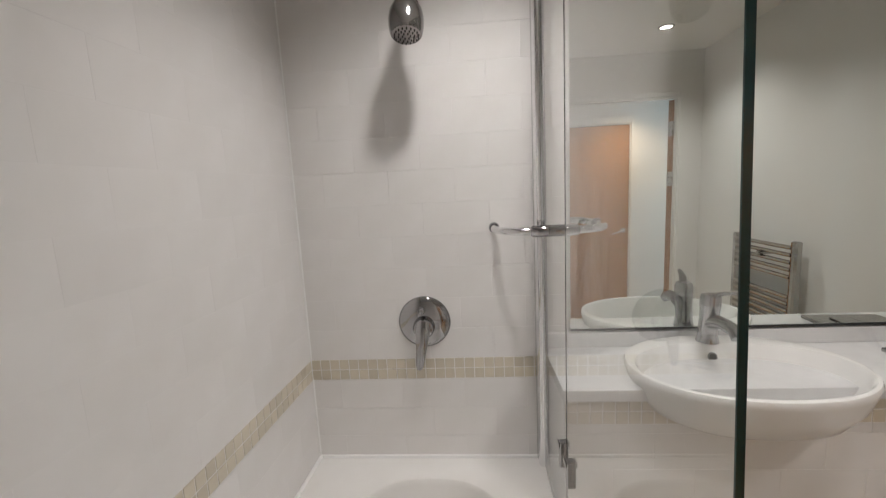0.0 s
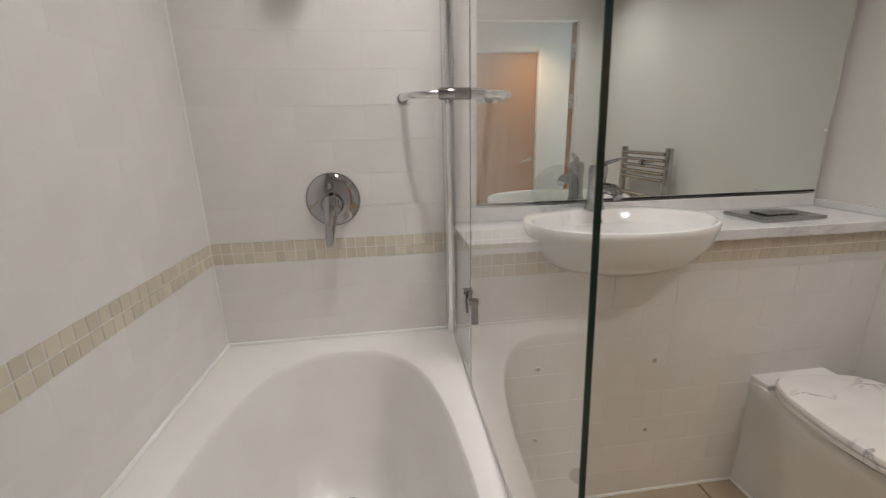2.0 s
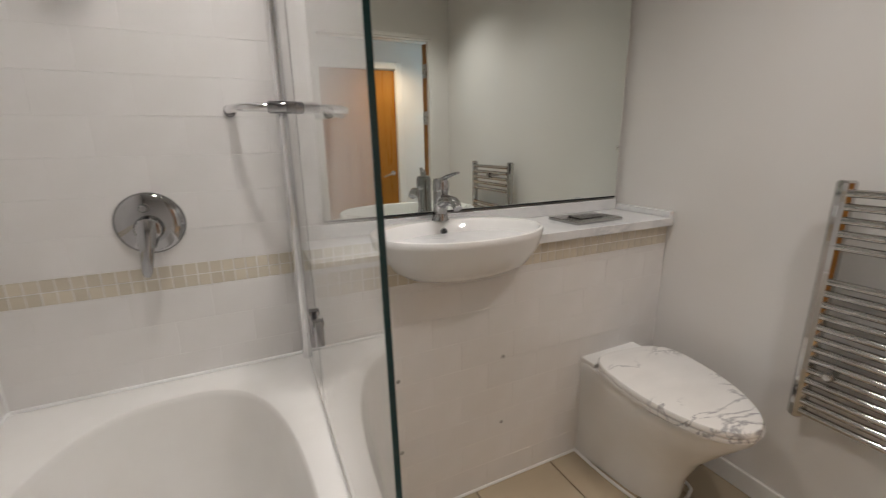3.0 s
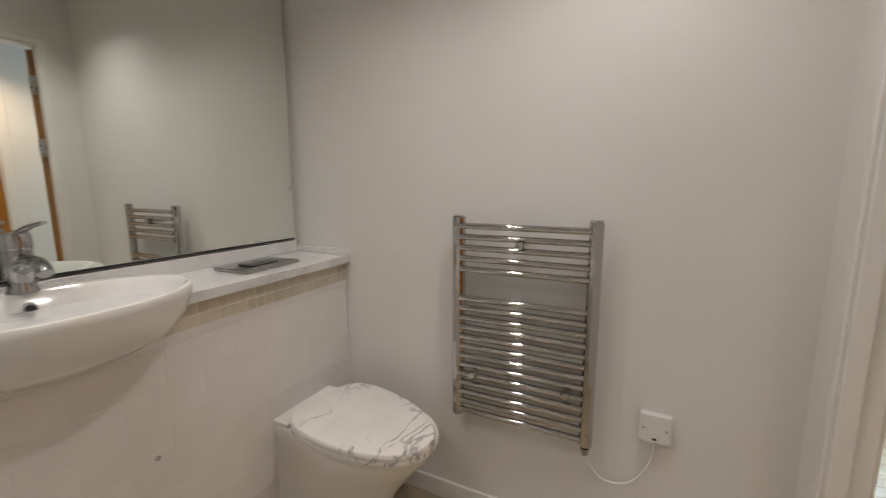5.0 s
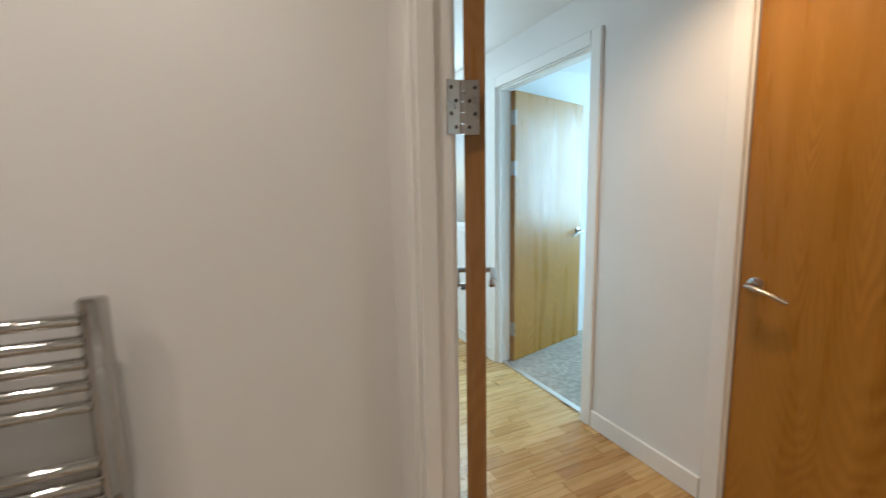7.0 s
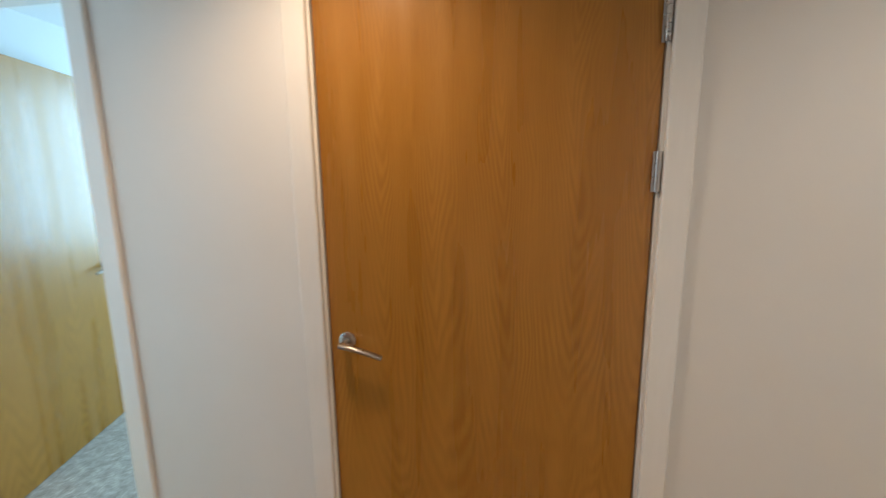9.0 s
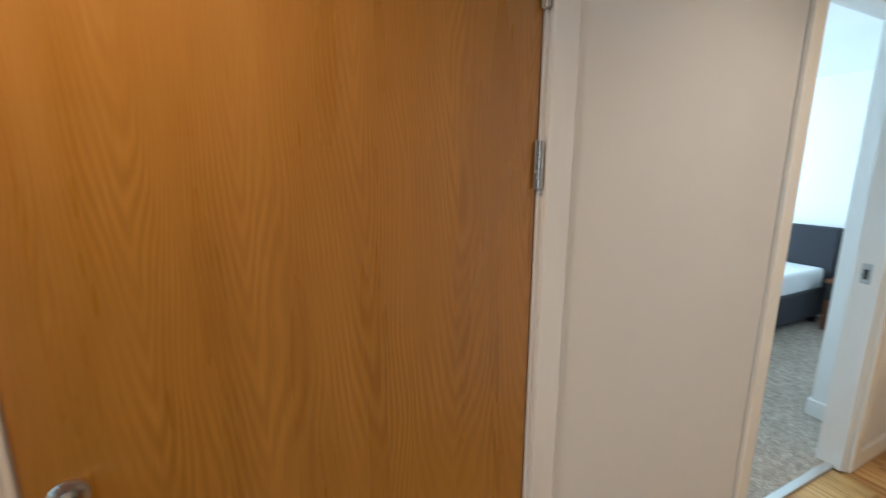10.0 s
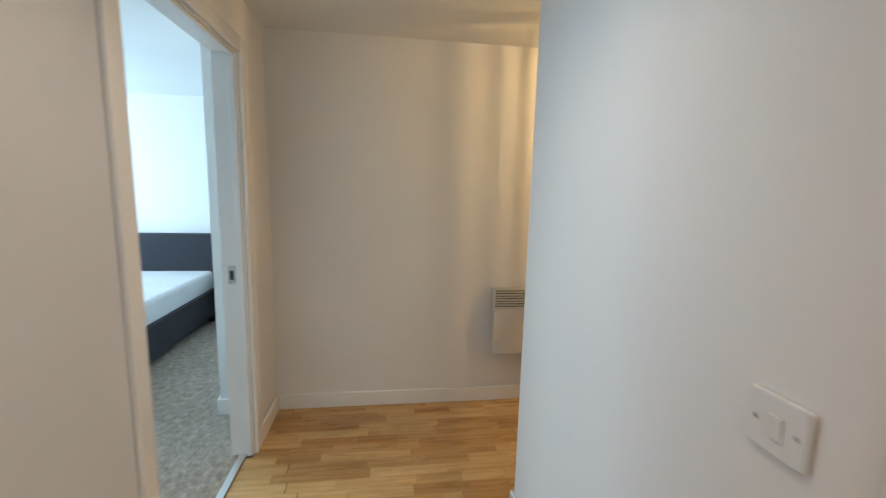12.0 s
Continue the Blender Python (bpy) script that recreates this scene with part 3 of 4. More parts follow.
# bathroom door, swung wide open into the hall
HX, HY = A1 - 0.004, -1.829
dA = leaf("door_1", 0.751, "oak veneer bathroom door swung wide open into the hall", pose(HX + 0.012, HY - 0.012, 0, 0, 0, -29) @ pose(0.006, 0, 0), (1, -1), 0.965)


hA = empty("door_hinges", "three opened steel hinges between door edge and frame", "hinge")
for z in (1.756, 1.412, 0.25):
    kx, ky = HX + 0.002, HY - 0.004
    k = bmesh.new()
    for i in range(5):
        tube([(kx, ky, z - 0.05 + i * 0.02 + 0.0006), (kx, ky, z - 0.05 + (i + 1) * 0.02 - 0.0006)], 0.0062, 12, bm=k)
    hb = part("hinge", k, STEEL, hA, smooth=True)
    part("jamb_flap", box(A1 - 0.0035, A1 - 0.0005, ky + 0.004, ky + 0.033, z - 0.05, z + 0.05, 0.0008), STEEL, hb)
    fl = box(0.004, 0.032, -0.0015, 0.0015, z - 0.05, z + 0.05, 0.0008)
    bmesh.ops.transform(fl, matrix=pose(kx, ky, 0, 0, 0, -117), verts=list(fl.verts))
    part("door_flap", fl, STEEL, hb)
    for dz in (-0.036, -0.012, 0.012, 0.036):
        off = 0.014 if dz in (-0.036, 0.012) else 0.024
        part("screw", lathe([(0, 0.0012), (0.0032, 0.001), (0.004, 0.0)], 10, pose(A1 - 0.0036, ky + off, z + dz, 0, -90, 0)), DARK_HOLE, hb)
        part("screw", lathe([(0, 0.0012), (0.0032, 0.001), (0.004, 0.0)], 10, pose(kx, ky, 0, 0, 0, -117) @ pose(off, -0.0016, z + dz, 90, 0, 0)), DARK_HOLE, hb)
tt = part("thumb_turn", lathe([(0, 0.006), (0.022, 0.006), (0.025, 0.003), (0.025, 0)], 24, pose(A1 - A0 - 0.058, 0.0, 0.885, -90, 0, 0)), STEEL, dA, "steel thumb turn below the handle", True)
part("turn_bar", box(A1 - A0 - 0.062, A1 - A0 - 0.054, 0.006, 0.034, 0.872, 0.898, 0.002), STEEL, tt)
# second bedroom door, open into its room, hinged at the far jamb
dC = leaf("door_3", C1 - C0 - 0.006, "oak veneer door standing open into the carpeted room", pose(C1 - 0.002, YH2 + 0.004, 0, 0, 0, -75), (1, -1), 0.93)
for z in (1.77, 1.424, 0.25):
    hinge_of(dC, -0.004, -0.046, z)
    part("hinge_flap", box(-0.0022, -0.0008, -0.04, -0.004, z - 0.05, z + 0.05), STEEL, dC)
# strike plates on frames
thing("strike_plate", box(D0 + 0.0004, D0 + 0.0024, YH - 0.082, YH - 0.048, 0.90, 0.99, 0.0006), STEEL, "steel strike plate let into the bedroom door frame", "strike plate")
thing("strike_hole", box(D0 + 0.0025, D0 + 0.0030, YH - 0.074, YH - 0.056, 0.920, 0.965), DARK_HOLE, "dark latch hole in the strike plate", "latch hole")

# ---- bathroom: boxing, ledge and upstand ----
thing("wall_boxing", box(XBATH + 0.02, XE - 0.001, YBOX + 0.007, 0.005, 0.0, 0.886), GROUT, "boxed-in pipe wall below the ledge", "wall", kind="structure")
led = empty("ledge_top", "pale marble effect ledge top above the tiled boxing", "worktop")
part("slab", box(XBATH + 0.012, XE - 0.001, YLED, 0.004, 0.889, 0.920, 0.003), MARBLE_TOP, led)
part("side_upstand", box(XE - 0.020, XE - 0.0012, YLED + 0.004, -0.018, 0.9205, 0.944, 0.002), MARBLE_TOP, led)
part("back_upstand", box(XBATH + 0.014, XE - 0.021, -0.018, 0.004, 0.9205, 0.966, 0.002), MARBLE_TOP, led)

mir = empty("wall_mirror", "large frameless wall mirror above the basin ledge", "mirror", at=pose(1.447, -0.003, 0, 0, 0, -0.2) @ pose(-1.447, 0, 0))
part("mirror_glass", box(0.832, 2.062, YMIR, 0.0045, 0.978, 2.16, 0.0015), MIRROR, mir)
part("dark_edge", box(0.834, 2.060, YMIR - 0.001, 0.0045, 0.9725, 0.9775), DARK_HOLE, mir, "near-black strip along the lower edge")
for z in (1.182, 1.95):
    part("mirror_clip", lathe([(0, 0.008), (0.007, 0.007), (0.009, 0.003), (0.009, 0)], 16, pose(2.058, YMIR - 0.0005, z, 90, 0, 0)), CLIP, mir, smooth=True)

# flush plate lying on the ledge
fp = empty("flush_plate", "dark chrome dual flush plate on the ledge", "flush plate", at=pose(1.765, -0.155, 0.9205, 0, 0, 3))
part("plate", box(-0.115, 0.115, -0.075, 0.075, 0, 0.012, 0.004, 3), CHROME_DARK, fp)
part("button", box(-0.058, -0.001, -0.032, 0.032, 0.0125, 0.017, 0.002), CHROME_DARK, fp)
part("button", box(0.001, 0.058, -0.032, 0.032, 0.0125, 0.017, 0.002), CHROME_DARK, fp)

# ---- basin and tap ----
bx, by = 1.192, -0.230
bas = empty("wash_basin", "white oval semi-recessed ceramic basin", "basin")
sec = []
for a, c, z, dy in ((0.05, 0.03, 0.812, 0.03), (0.12, 0.085, 0.814, 0.022), (0.182, 0.130, 0.828, 0.014), (0.222, 0.164, 0.856, 0.004), (0.252, 0.184, 0.900, 0.0), (0.266, 0.193, 0.940, 0.0), (0.268, 0.195, 0.952, 0.0), (0.265, 0.192, 0.959, 0.0), (0.258, 0.186, 0.961, 0.0), (0.251, 0.158, 0.959, -0.020), (0.245, 0.150, 0.948, -0.022), (0.226, 0.136, 0.905, -0.024), (0.190, 0.114, 0.866, -0.026), (0.135, 0.085, 0.842, -0.026), (0.060, 0.045, 0.832, -0.026), (0.022, 0.022, 0.830, -0.026)):
    sec.append(superellipse(bx, by + dy, a, c, z, 64, 2.15))
part("bowl", loops(sec, True, True), CERAMIC, bas, smooth=True)
part("waste", lathe([(0, 0.003), (0.02, 0.003), (0.024, 0.001), (0.024, 0)], 24, pose(bx, by - 0.026, 0.8305)), CHROME, bas, smooth=True)
part("overflow_hole", lathe([(0, 0.001), (0.010, 0.001), (0.0115, 0)], 20, pose(bx, by + 0.113, 0.926, 74, 0, 0)), DARK_HOLE, bas)
part("overflow_ring", lathe([(0.0095, 0.002), (0.012, 0.003), (0.0135, 0.0)], 20, pose(bx, by + 0.114, 0.926, 74, 0, 0)), CHROME, bas, smooth=True)

tap = empty("basin_tap", "chrome single lever basin mixer tap", "tap", at=pose(bx + 0.004, -0.080, 0.9595) @ Matrix.Scale(1.16, 4))
part("body", tube(bend([(0, 0, 0), (0, -0.001, 0.03), (0.0, -0.004, 0.06), (0.0, -0.006, 0.085)], 5), [0.0255, 0.0235, 0.0225, 0.0215] + [0.021] * 12, 24), CHROME, tap, smooth=True)
part("spout", tube(bend([(0, -0.008, 0.048), (0, -0.05, 0.062), (0, -0.095, 0.060), (0, -0.112, 0.046)], 6), [0.016] * 6 + [0.0145] * 6 + [0.0125] * 7, 20), CHROME, tap, smooth=True)
part("cartridge_cap", lathe([(0.0215, 0.084), (0.0225, 0.09), (0.0225, 0.108), (0.019, 0.118), (0, 0.121)], 24, pose(0, -0.006, 0)), CHROME, tap, smooth=True)
part("lever", tube(bend([(0, -0.008, 0.114), (0.012, -0.04, 0.128), (0.02, -0.075, 0.137)], 6), [0.0095] * 6 + [0.0082 - 0.0004 * i for i in range(7)], 14, squash=0.6), CHROME, tap, smooth=True)

# ---- toilet ----
tx = 1.828
wc = empty("toilet", "white back-to-wall toilet with a closed seat", "toilet")


def pan_ring(y_back, y_front, hw_back, hw_front, z, n=48):
    """Straight sides and back, rounded nose."""
    out = []
    nose = min(hw_front * 1.25, (y_back - y_front) * 0.6)
    for i in range(n):
        t = i / n
        if t < 0.25:
            k = t / 0.25
            out.append((tx - hw_back + 2 * hw_back * k, y_back, z))
        elif t < 0.45:
            k = (t - 0.25) / 0.2
            out.append((tx + hw_back + (hw_front - hw_back) * k, y_back + (y_front + nose - y_back) * k, z))
        elif t < 0.8:
            a = math.pi * (t - 0.45) / 0.35
            out.append((tx + hw_front * math.cos(a), y_front + nose - nose * math.sin(a), z))
        else:
            k = (t - 0.8) / 0.2
            out.append((tx - hw_front - (hw_back - hw_front) * k, y_front + nose + (y_back - y_front - nose) * k, z))
    return out


yb = YBOX - 0.002
pan = [pan_ring(yb, -0.60, 0.135, 0.105, 0.0), pan_ring(yb, -0.605, 0.135, 0.105, 0.02), pan_ring(yb, -0.615, 0.130, 0.100, 0.10), pan_ring(yb, -0.66, 0.130, 0.115, 0.20), pan_ring(yb, -0.735, 0.132, 0.150, 0.30), pan_ring(yb, -0.785, 0.135, 0.172, 0.36), pan_ring(yb, -0.800, 0.136, 0.178, 0.392), pan_ring(yb, -0.795, 0.132, 0.174, 0.402)]
part("pan", loops(pan), CERAMIC, wc, smooth=True)
part("back_block", box(tx - 0.136, tx + 0.136, -0.325, yb, 0.395, 0.418, 0.006, 3), CERAMIC, wc, smooth=False)


askew = pose(tx, -0.360, 0, 0, 0, -9)


def seat_ring(grow, z):
    out = []
    for i in range(64):
        t = 2 * math.pi * i / 64
        c, s = math.cos(t), math.sin(t)
        w = 0.170 + grow
        if s > 0:
            x = (w) * math.copysign(abs(c) ** 0.55, c)
            y = (0.16 + grow) * abs(s) ** 0.62
        else:
            x = w * c
            y = -(0.325 + grow) * abs(s)
        # the loose seat sits a little askew on its hinges
        p = askew @ Vector((x, -0.14 + y, z))
        out.append(tuple(p))
    return out


part("seat", loops([seat_ring(-0.006, 0.4185), seat_ring(0, 0.4225), seat_ring(0, 0.432), seat_ring(-0.004, 0.436)]), MARBLE_SEAT, wc, "white marble effect seat with grey veins")
part("lid", loops([seat_ring(-0.004, 0.437), seat_ring(0.001, 0.440), seat_ring(0.002, 0.450), seat_ring(-0.002, 0.456), seat_ring(-0.02, 0.459), seat_ring(-0.09, 0.460)]), MARBLE_SEAT, wc, "closed white marble effect lid with grey veins", True)
for s in (-1, 1):
    part("hinge", tube([(tx + s * 0.055, -0.342, 0.430), (tx + s * 0.095, -0.342, 0.430)], 0.009, 14), CHROME, wc, smooth=True)
thing("sealant", tube(bend([(tx - 0.137, yb - 0.003, 0.003), (tx - 0.132, -0.42, 0.003), (tx - 0.112, -0.55, 0.003), (tx - 0.07, -0.602, 0.003), (tx, -0.612, 0.003), (tx + 0.07, -0.602, 0.003), (tx + 0.112, -0.55, 0.003), (tx + 0.137, yb - 0.003, 0.003)], 5), 0.006, 8), SEALANT, "white sealant line round the toilet foot", "sealant", smooth=True)
thing("sealant", tube([(XBATH + 0.02, YBOX - 0.002, 0.003), (tx - 0.14, YBOX - 0.002, 0.003)], 0.008, 8), SEALANT, "white sealant line along the foot of the tiles", "sealant", smooth=True)
for x, z in ((1.338, 0.507), (1.336, 0.253), (0.965, 0.515), (0.967, 0.262)):
    s = empty("fixing_hole", "drilled hole with a grey wall plug in the tiles", "fixing hole", "old fixing holes", at=pose(x, YBOX - 0.0054, z, 90, 0, 0))
    part("plug", lathe([(0, -0.001), (0.004, 0.0), (0.0055, 0.001), (0.0065, 0.0)], 14), PLUG, s)
    part("rim", lathe([(0.0066, 0.0006), (0.0085, 0.0008), (0.0092, -0.0004)], 14), WHITE_PLASTIC, s)

# ---- bath ----
bath = empty("bathtub", "white enamel bathtub along the tiled wall", "bathtub")
x0, x1, y0, y1 = -0.035, XBATH + 0.012, YS_IN + 0.003, -0.0005
cxb, cyb = 0.388, 0.5 * (y0 + y1)


def rim_rect(inset, z, n=96):
    out = []
    for i in range(n):
        t = 2 * math.pi * i / n
        c, s = math.cos(t), math.sin(t)
        k = 1 / max(abs(c), abs(s))
        out.append((0.5 * (x0 + x1) + (0.5 * (x1 - x0) - inset) * c * k, cyb + (0.5 * (y1 - y0) - inset) * s * k, z))
    return out


def well(ax, ay, z, dy=0.0, power=3.0):
    out = []
    for i in range(96):
        t = 2 * math.pi * i / 96
        c, s = math.cos(t), math.sin(t)
        # narrow round foot end by the taps, fuller at the other end
        p = 2.8 if s > 0 else 4.6
        out.append((cxb + ax * math.copysign(abs(c) ** (2 / p), c), cyb + dy + ay * math.copysign(abs(s) ** (2 / p), s), z))
    return out


sections = [rim_rect(0.0, 0.49), rim_rect(0.0, RIM - 0.008), rim_rect(0.004, RIM - 0.001), rim_rect(0.012, RIM), well(0.300, 0.762, RIM - 0.001), well(0.2965, 0.7575, RIM - 0.004), well(0.2925, 0.753, RIM - 0.018), well(0.268, 0.712, 0.40), well(0.252, 0.675, 0.28), well(0.225, 0.625, 0.195), well(0.17, 0.54, 0.165), well(0.06, 0.24, 0.158)]
part("tub", loops(sections, True, False), ENAMEL, bath, smooth=True)
part("side_panel", box(XBATH - 0.005, XBATH + 0.006, y0, YBOX - 0.001, 0.0, 0.488, 0.002), ENAMEL, bath)
part("waste", lathe([(0, 0.004), (0.03, 0.004), (0.034, 0)], 28, pose(cxb, -0.33, 0.171)), CHROME, bath, smooth=True)
thing("sealant", tube([(0.004, -0.006, RIM + 0.002), (XBATH + 0.01, -0.006, RIM + 0.002)], 0.0065, 8), SEALANT, "white sealant bead between bath and tiles", "sealant", smooth=True)
thing("sealant", tube([(0.004, -0.01, RIM + 0.002), (-0.0545, YS_IN + 0.01, RIM + 0.002)], 0.0065, 8), SEALANT, "white sealant bead between bath and tiles", "sealant", smooth=True)
thing("sealant", tube([(0.001, -0.001, RIM), (0.001, -0.001, ZB)], 0.0055, 8), SEALANT, "white sealant line in the tiled corner", "sealant", smooth=True)

# ---- shower screen ----
scr = empty("shower_screen", "clear glass bath screen with a chrome post", "shower screen")
GX = XBATH
ZT = 2.02
prof = box(GX - 0.018, GX + 0.017, -0.036, -0.007, RIM + 0.004, ZT, 0.003)
part("wall_channel", prof, CHROME_DARK, scr)
post = loops([[(GX - 0.002 + 0.0165 * math.cos(a), -0.037 - 0.026 * math.sin(a), z) for a in [math.pi * k / 14 for k in range(15)]] for z in (RIM + 0.003, ZT)])
part("post", post, CHROME_BRIGHT, scr, "bright chrome half-round post", True)
part("seal_strip", box(GX + 0.0145, GX + 0.0175, -0.058, -0.0365, RIM + 0.006, ZT - 0.002), BLACK, scr)


def pane(name, ya, yb_):
    p = part(name, box(GX - 0.0032, GX + 0.0032, ya, yb_, RIM + 0.012, ZT), GLASS, scr)
    p.visible_shadow = False
    return p


pane("fixed_pane", -0.358, -0.064)


def raked(x0_, x1_, off0, off1):
    """A slab from the joint (or an edge strip) to the pane's slightly raked free edge."""
    zb, zt = RIM + 0.012, ZT
    e0, e1 = -0.966, -0.893
    lo = off0 if isinstance(off0, tuple) else (off0, off0)
    return loops([[(x0_, lo[0], zb), (x1_, lo[0], zb), (x1_, e0 + off1, zb), (x0_, e0 + off1, zb)], [(x0_, lo[1], zt), (x1_, lo[1], zt), (x1_, e1 + off1, zt), (x0_, e1 + off1, zt)]])


g = part("swing_pane", raked(GX - 0.0032, GX + 0.0032, -0.364, 0.0), GLASS, scr)
g.visible_shadow = False
part("pane_edge", raked(GX - 0.0034, GX + 0.0034, (-0.9661, -0.8931), -0.0022), GLASS_EDGE, g, "dark green polished glass edge")
part("joint_seal", box(GX - 0.0022, GX + 0.0022, -0.3632, -0.3588, RIM + 0.014, ZT), BLACK, g, "dark seal between the two panes")
for z in (0.785, 1.86):
    for yk in (-0.325, -0.395):
        h = part("hinge_clip", box(GX - 0.014, GX + 0.012, yk - 0.010, yk + 0.010, z - 0.034, z + 0.030, 0.004, 3), CHROME, scr, "chrome pane hinge clip")
        part("clip_cap", box(GX - 0.016, GX - 0.0142, yk - 0.012, yk + 0.012, z + 0.018, z + 0.030, 0.0006), CHROME, h)
part("bottom_seal", box(GX - 0.003, GX + 0.003, -0.962, -0.088, RIM + 0.0025, RIM + 0.0115), WHITE_PLASTIC, scr)

# towel rail bent round the screen, fixed to the wall on both sides
rail = empty("towel_rail", "bent chrome rail fixed across the screen's post", "towel rail")
zr = 1.300
RC = 0.758
part("bar", tube(bend([(RC - 0.152, -0.008, zr), (RC - 0.152, -0.06, zr), (RC - 0.138, -0.112, zr), (RC - 0.095, -0.148, zr), (RC, -0.160, zr), (RC + 0.095, -0.148, zr), (RC + 0.138, -0.112, zr), (RC + 0.152, -0.06, zr), (RC + 0.152, -0.0, zr)], 7), 0.0105, 16), CHROME_BRIGHT, rail, smooth=True)
part("sleeve", tube([(RC - 0.064, -0.157, zr), (RC - 0.060, -0.1575, zr), (RC, -0.160, zr), (RC + 0.060, -0.1575, zr), (RC + 0.064, -0.157, zr)], [0.0115, 0.0155, 0.0155, 0.0155, 0.0115], 20), CHROME, rail, smooth=True)
part("flange", lathe([(0, 0.006), (0.013, 0.006), (0.016, 0.002), (0.016, 0)], 24, pose(RC - 0.152, -0.0075, zr, 90, 0, 0)), CHROME, rail, smooth=True)
part("flange", lathe([(0, 0.006), (0.013, 0.006), (0.016, 0.002), (0.016, 0)], 24, pose(RC + 0.152, YMIR - 0.001, zr, 90, 0, 0)), CHROME, rail, smooth=True)

# ---- shower mixer and head ----
mx, mz = 0.380, 1.012
mix = empty("shower_mixer", "chrome round concealed shower mixer with lever", "shower mixer", at=pose(mx, -0.006, mz, 90, 0, 0))
part("plate", lathe([(0, 0.018), (0.045, 0.017), (0.068, 0.012), (0.079, 0.005), (0.082, 0)], 56), CHROME, mix, smooth=True)
part("hub", lathe([(0.034, 0.015), (0.033, 0.034), (0.028, 0.045), (0.016, 0.050), (0, 0.051)], 32, pose(0, -0.01, 0)), CHROME, mix, smooth=True)
part("diverter", lathe([(0.010, 0.016), (0.010, 0.034), (0.008, 0.038), (0, 0.039)], 20, pose(-0.004, 0.043, 0)), CHROME, mix, smooth=True)
part("lever", tube(bend([(0, 0.012, 0.046), (-0.002, -0.03, 0.064), (-0.008, -0.08, 0.070), (-0.016, -0.130, 0.062)], 7), [0.020, 0.021, 0.0215, 0.022, 0.022, 0.022, 0.021, 0.020, 0.0195, 0.019, 0.018, 0.017, 0.016, 0.015, 0.0145, 0.014, 0.0135, 0.013, 0.0125, 0.012, 0.010, 0.007], 18, squash=0.62), CHROME, mix, smooth=True)

sh = empty("wall_shower", "chrome fixed shower head on a short wall arm", "shower")
hx, hy, hz = 0.397, -0.150, 1.838
tilt = pose(hx, hy, hz, -16, 0, 0)
part("body", lathe([(0.014, 0.053), (0.024, 0.051), (0.034, 0.044), (0.041, 0.029), (0.0445, 0.008), (0.0440, -0.012), (0.0415, -0.028), (0.0385, -0.0345), (0.036, -0.034)], 36, tilt), CHROME_DARK, sh, smooth=True)
part("face", lathe([(0.0365, -0.032), (0.034, -0.035), (0.02, -0.037), (0, -0.037)], 36, tilt), STEEL, sh, smooth=True)
for r, n in ((0.030, 18), (0.02, 12), (0.01, 6)):
    for i in range(n):
        a = 2 * math.pi * i / n
        part("nozzle", lathe([(0, -0.0415), (0.0016, -0.041), (0.002, -0.036)], 8, tilt @ pose(r * math.cos(a), r * math.sin(a), 0)), BLACK, sh)
part("collar", lathe([(0.012, 0.09), (0.017, 0.085), (0.018, 0.058), (0.0165, 0.052)], 24, tilt), BLACK, sh, "black plastic collar", True)
part("arm", tube(bend([(0.425, -0.004, 1.985), (0.425, -0.06, 1.985), (0.418, -0.105, 1.965), (hx + 0.002, hy + 0.024, hz + 0.084)], 8), 0.0105, 16), CHROME, sh, smooth=True)
part("flange", lathe([(0, 0.008), (0.022, 0.007), (0.028, 0)], 28, pose(0.425, -0.006, 1.985, 90, 0, 0)), CHROME, sh, smooth=True)

# ---- towel radiator ----
rad = empty("towel_radiator", "chrome ladder towel radiator fixed to the wall", "radiator")
RX = 2.030
ya, yc = -0.787, -1.214
ZR0, ZR1 = 0.408, 1.092
for y in (ya, yc):
    up = loops([[(RX + dx * k, y + dy * k, z) for dx, dy in ((0.016, 0.019), (0.016, -0.019), (-0.004, -0.019), (-0.013, -0.011), (-0.016, 0.0), (-0.013, 0.011), (-0.004, 0.019))] for z, k in ((ZR0 - 0.006, 0.75), (ZR0, 1.0), (ZR1, 1.0), (ZR1 + 0.006, 0.75))])
    part("upright", up, CHROME_RAIL, rad)
zs = [1.066 - 0.0355 * i for i in range(5)] + [0.826 - 0.0332 * i for i in range(13)]
for z in zs:
    part("rung", tube([(RX - 0.006, ya - 0.012, z), (RX - 0.006, yc + 0.012, z)], 0.0105, 16), CHROME_RAIL, rad, smooth=True)
for y, z in ((-1.0, 1.013), (-0.848, 0.566), (-1.152, 0.566)):
    br = part("bracket", tube([(XE - 0.002, y, z), (RX - 0.020, y, z)], 0.008, 14), CHROME_RAIL, rad, smooth=True)
    part("bracket_cap", lathe([(0.014, 0), (0.014, 0.006), (0.010, 0.011), (0, 0.012)], 20, pose(RX - 0.019, y, z, 0, -90, 0)), CHROME_RAIL, br, smooth=True)
part("element_cap", lathe([(0, -0.028), (0.009, -0.024), (0.013, -0.008), (0.015, 0.0)], 18, pose(RX, yc, ZR0 - 0.006)), CHROME_DARK, rad, smooth=True)
part("cable", tube(bend([(RX + 0.005, yc, ZR0 - 0.03), (RX + 0.02, yc - 0.01, 0.34), (RX + 0.035, -1.27, 0.285), (RX + 0.04, -1.345, 0.30), (RX + 0.046, -1.395, 0.38), (RX + 0.046, -1.402, 0.455)], 8), 0.0036, 10), CABLE, rad, "thin white power cable", True)

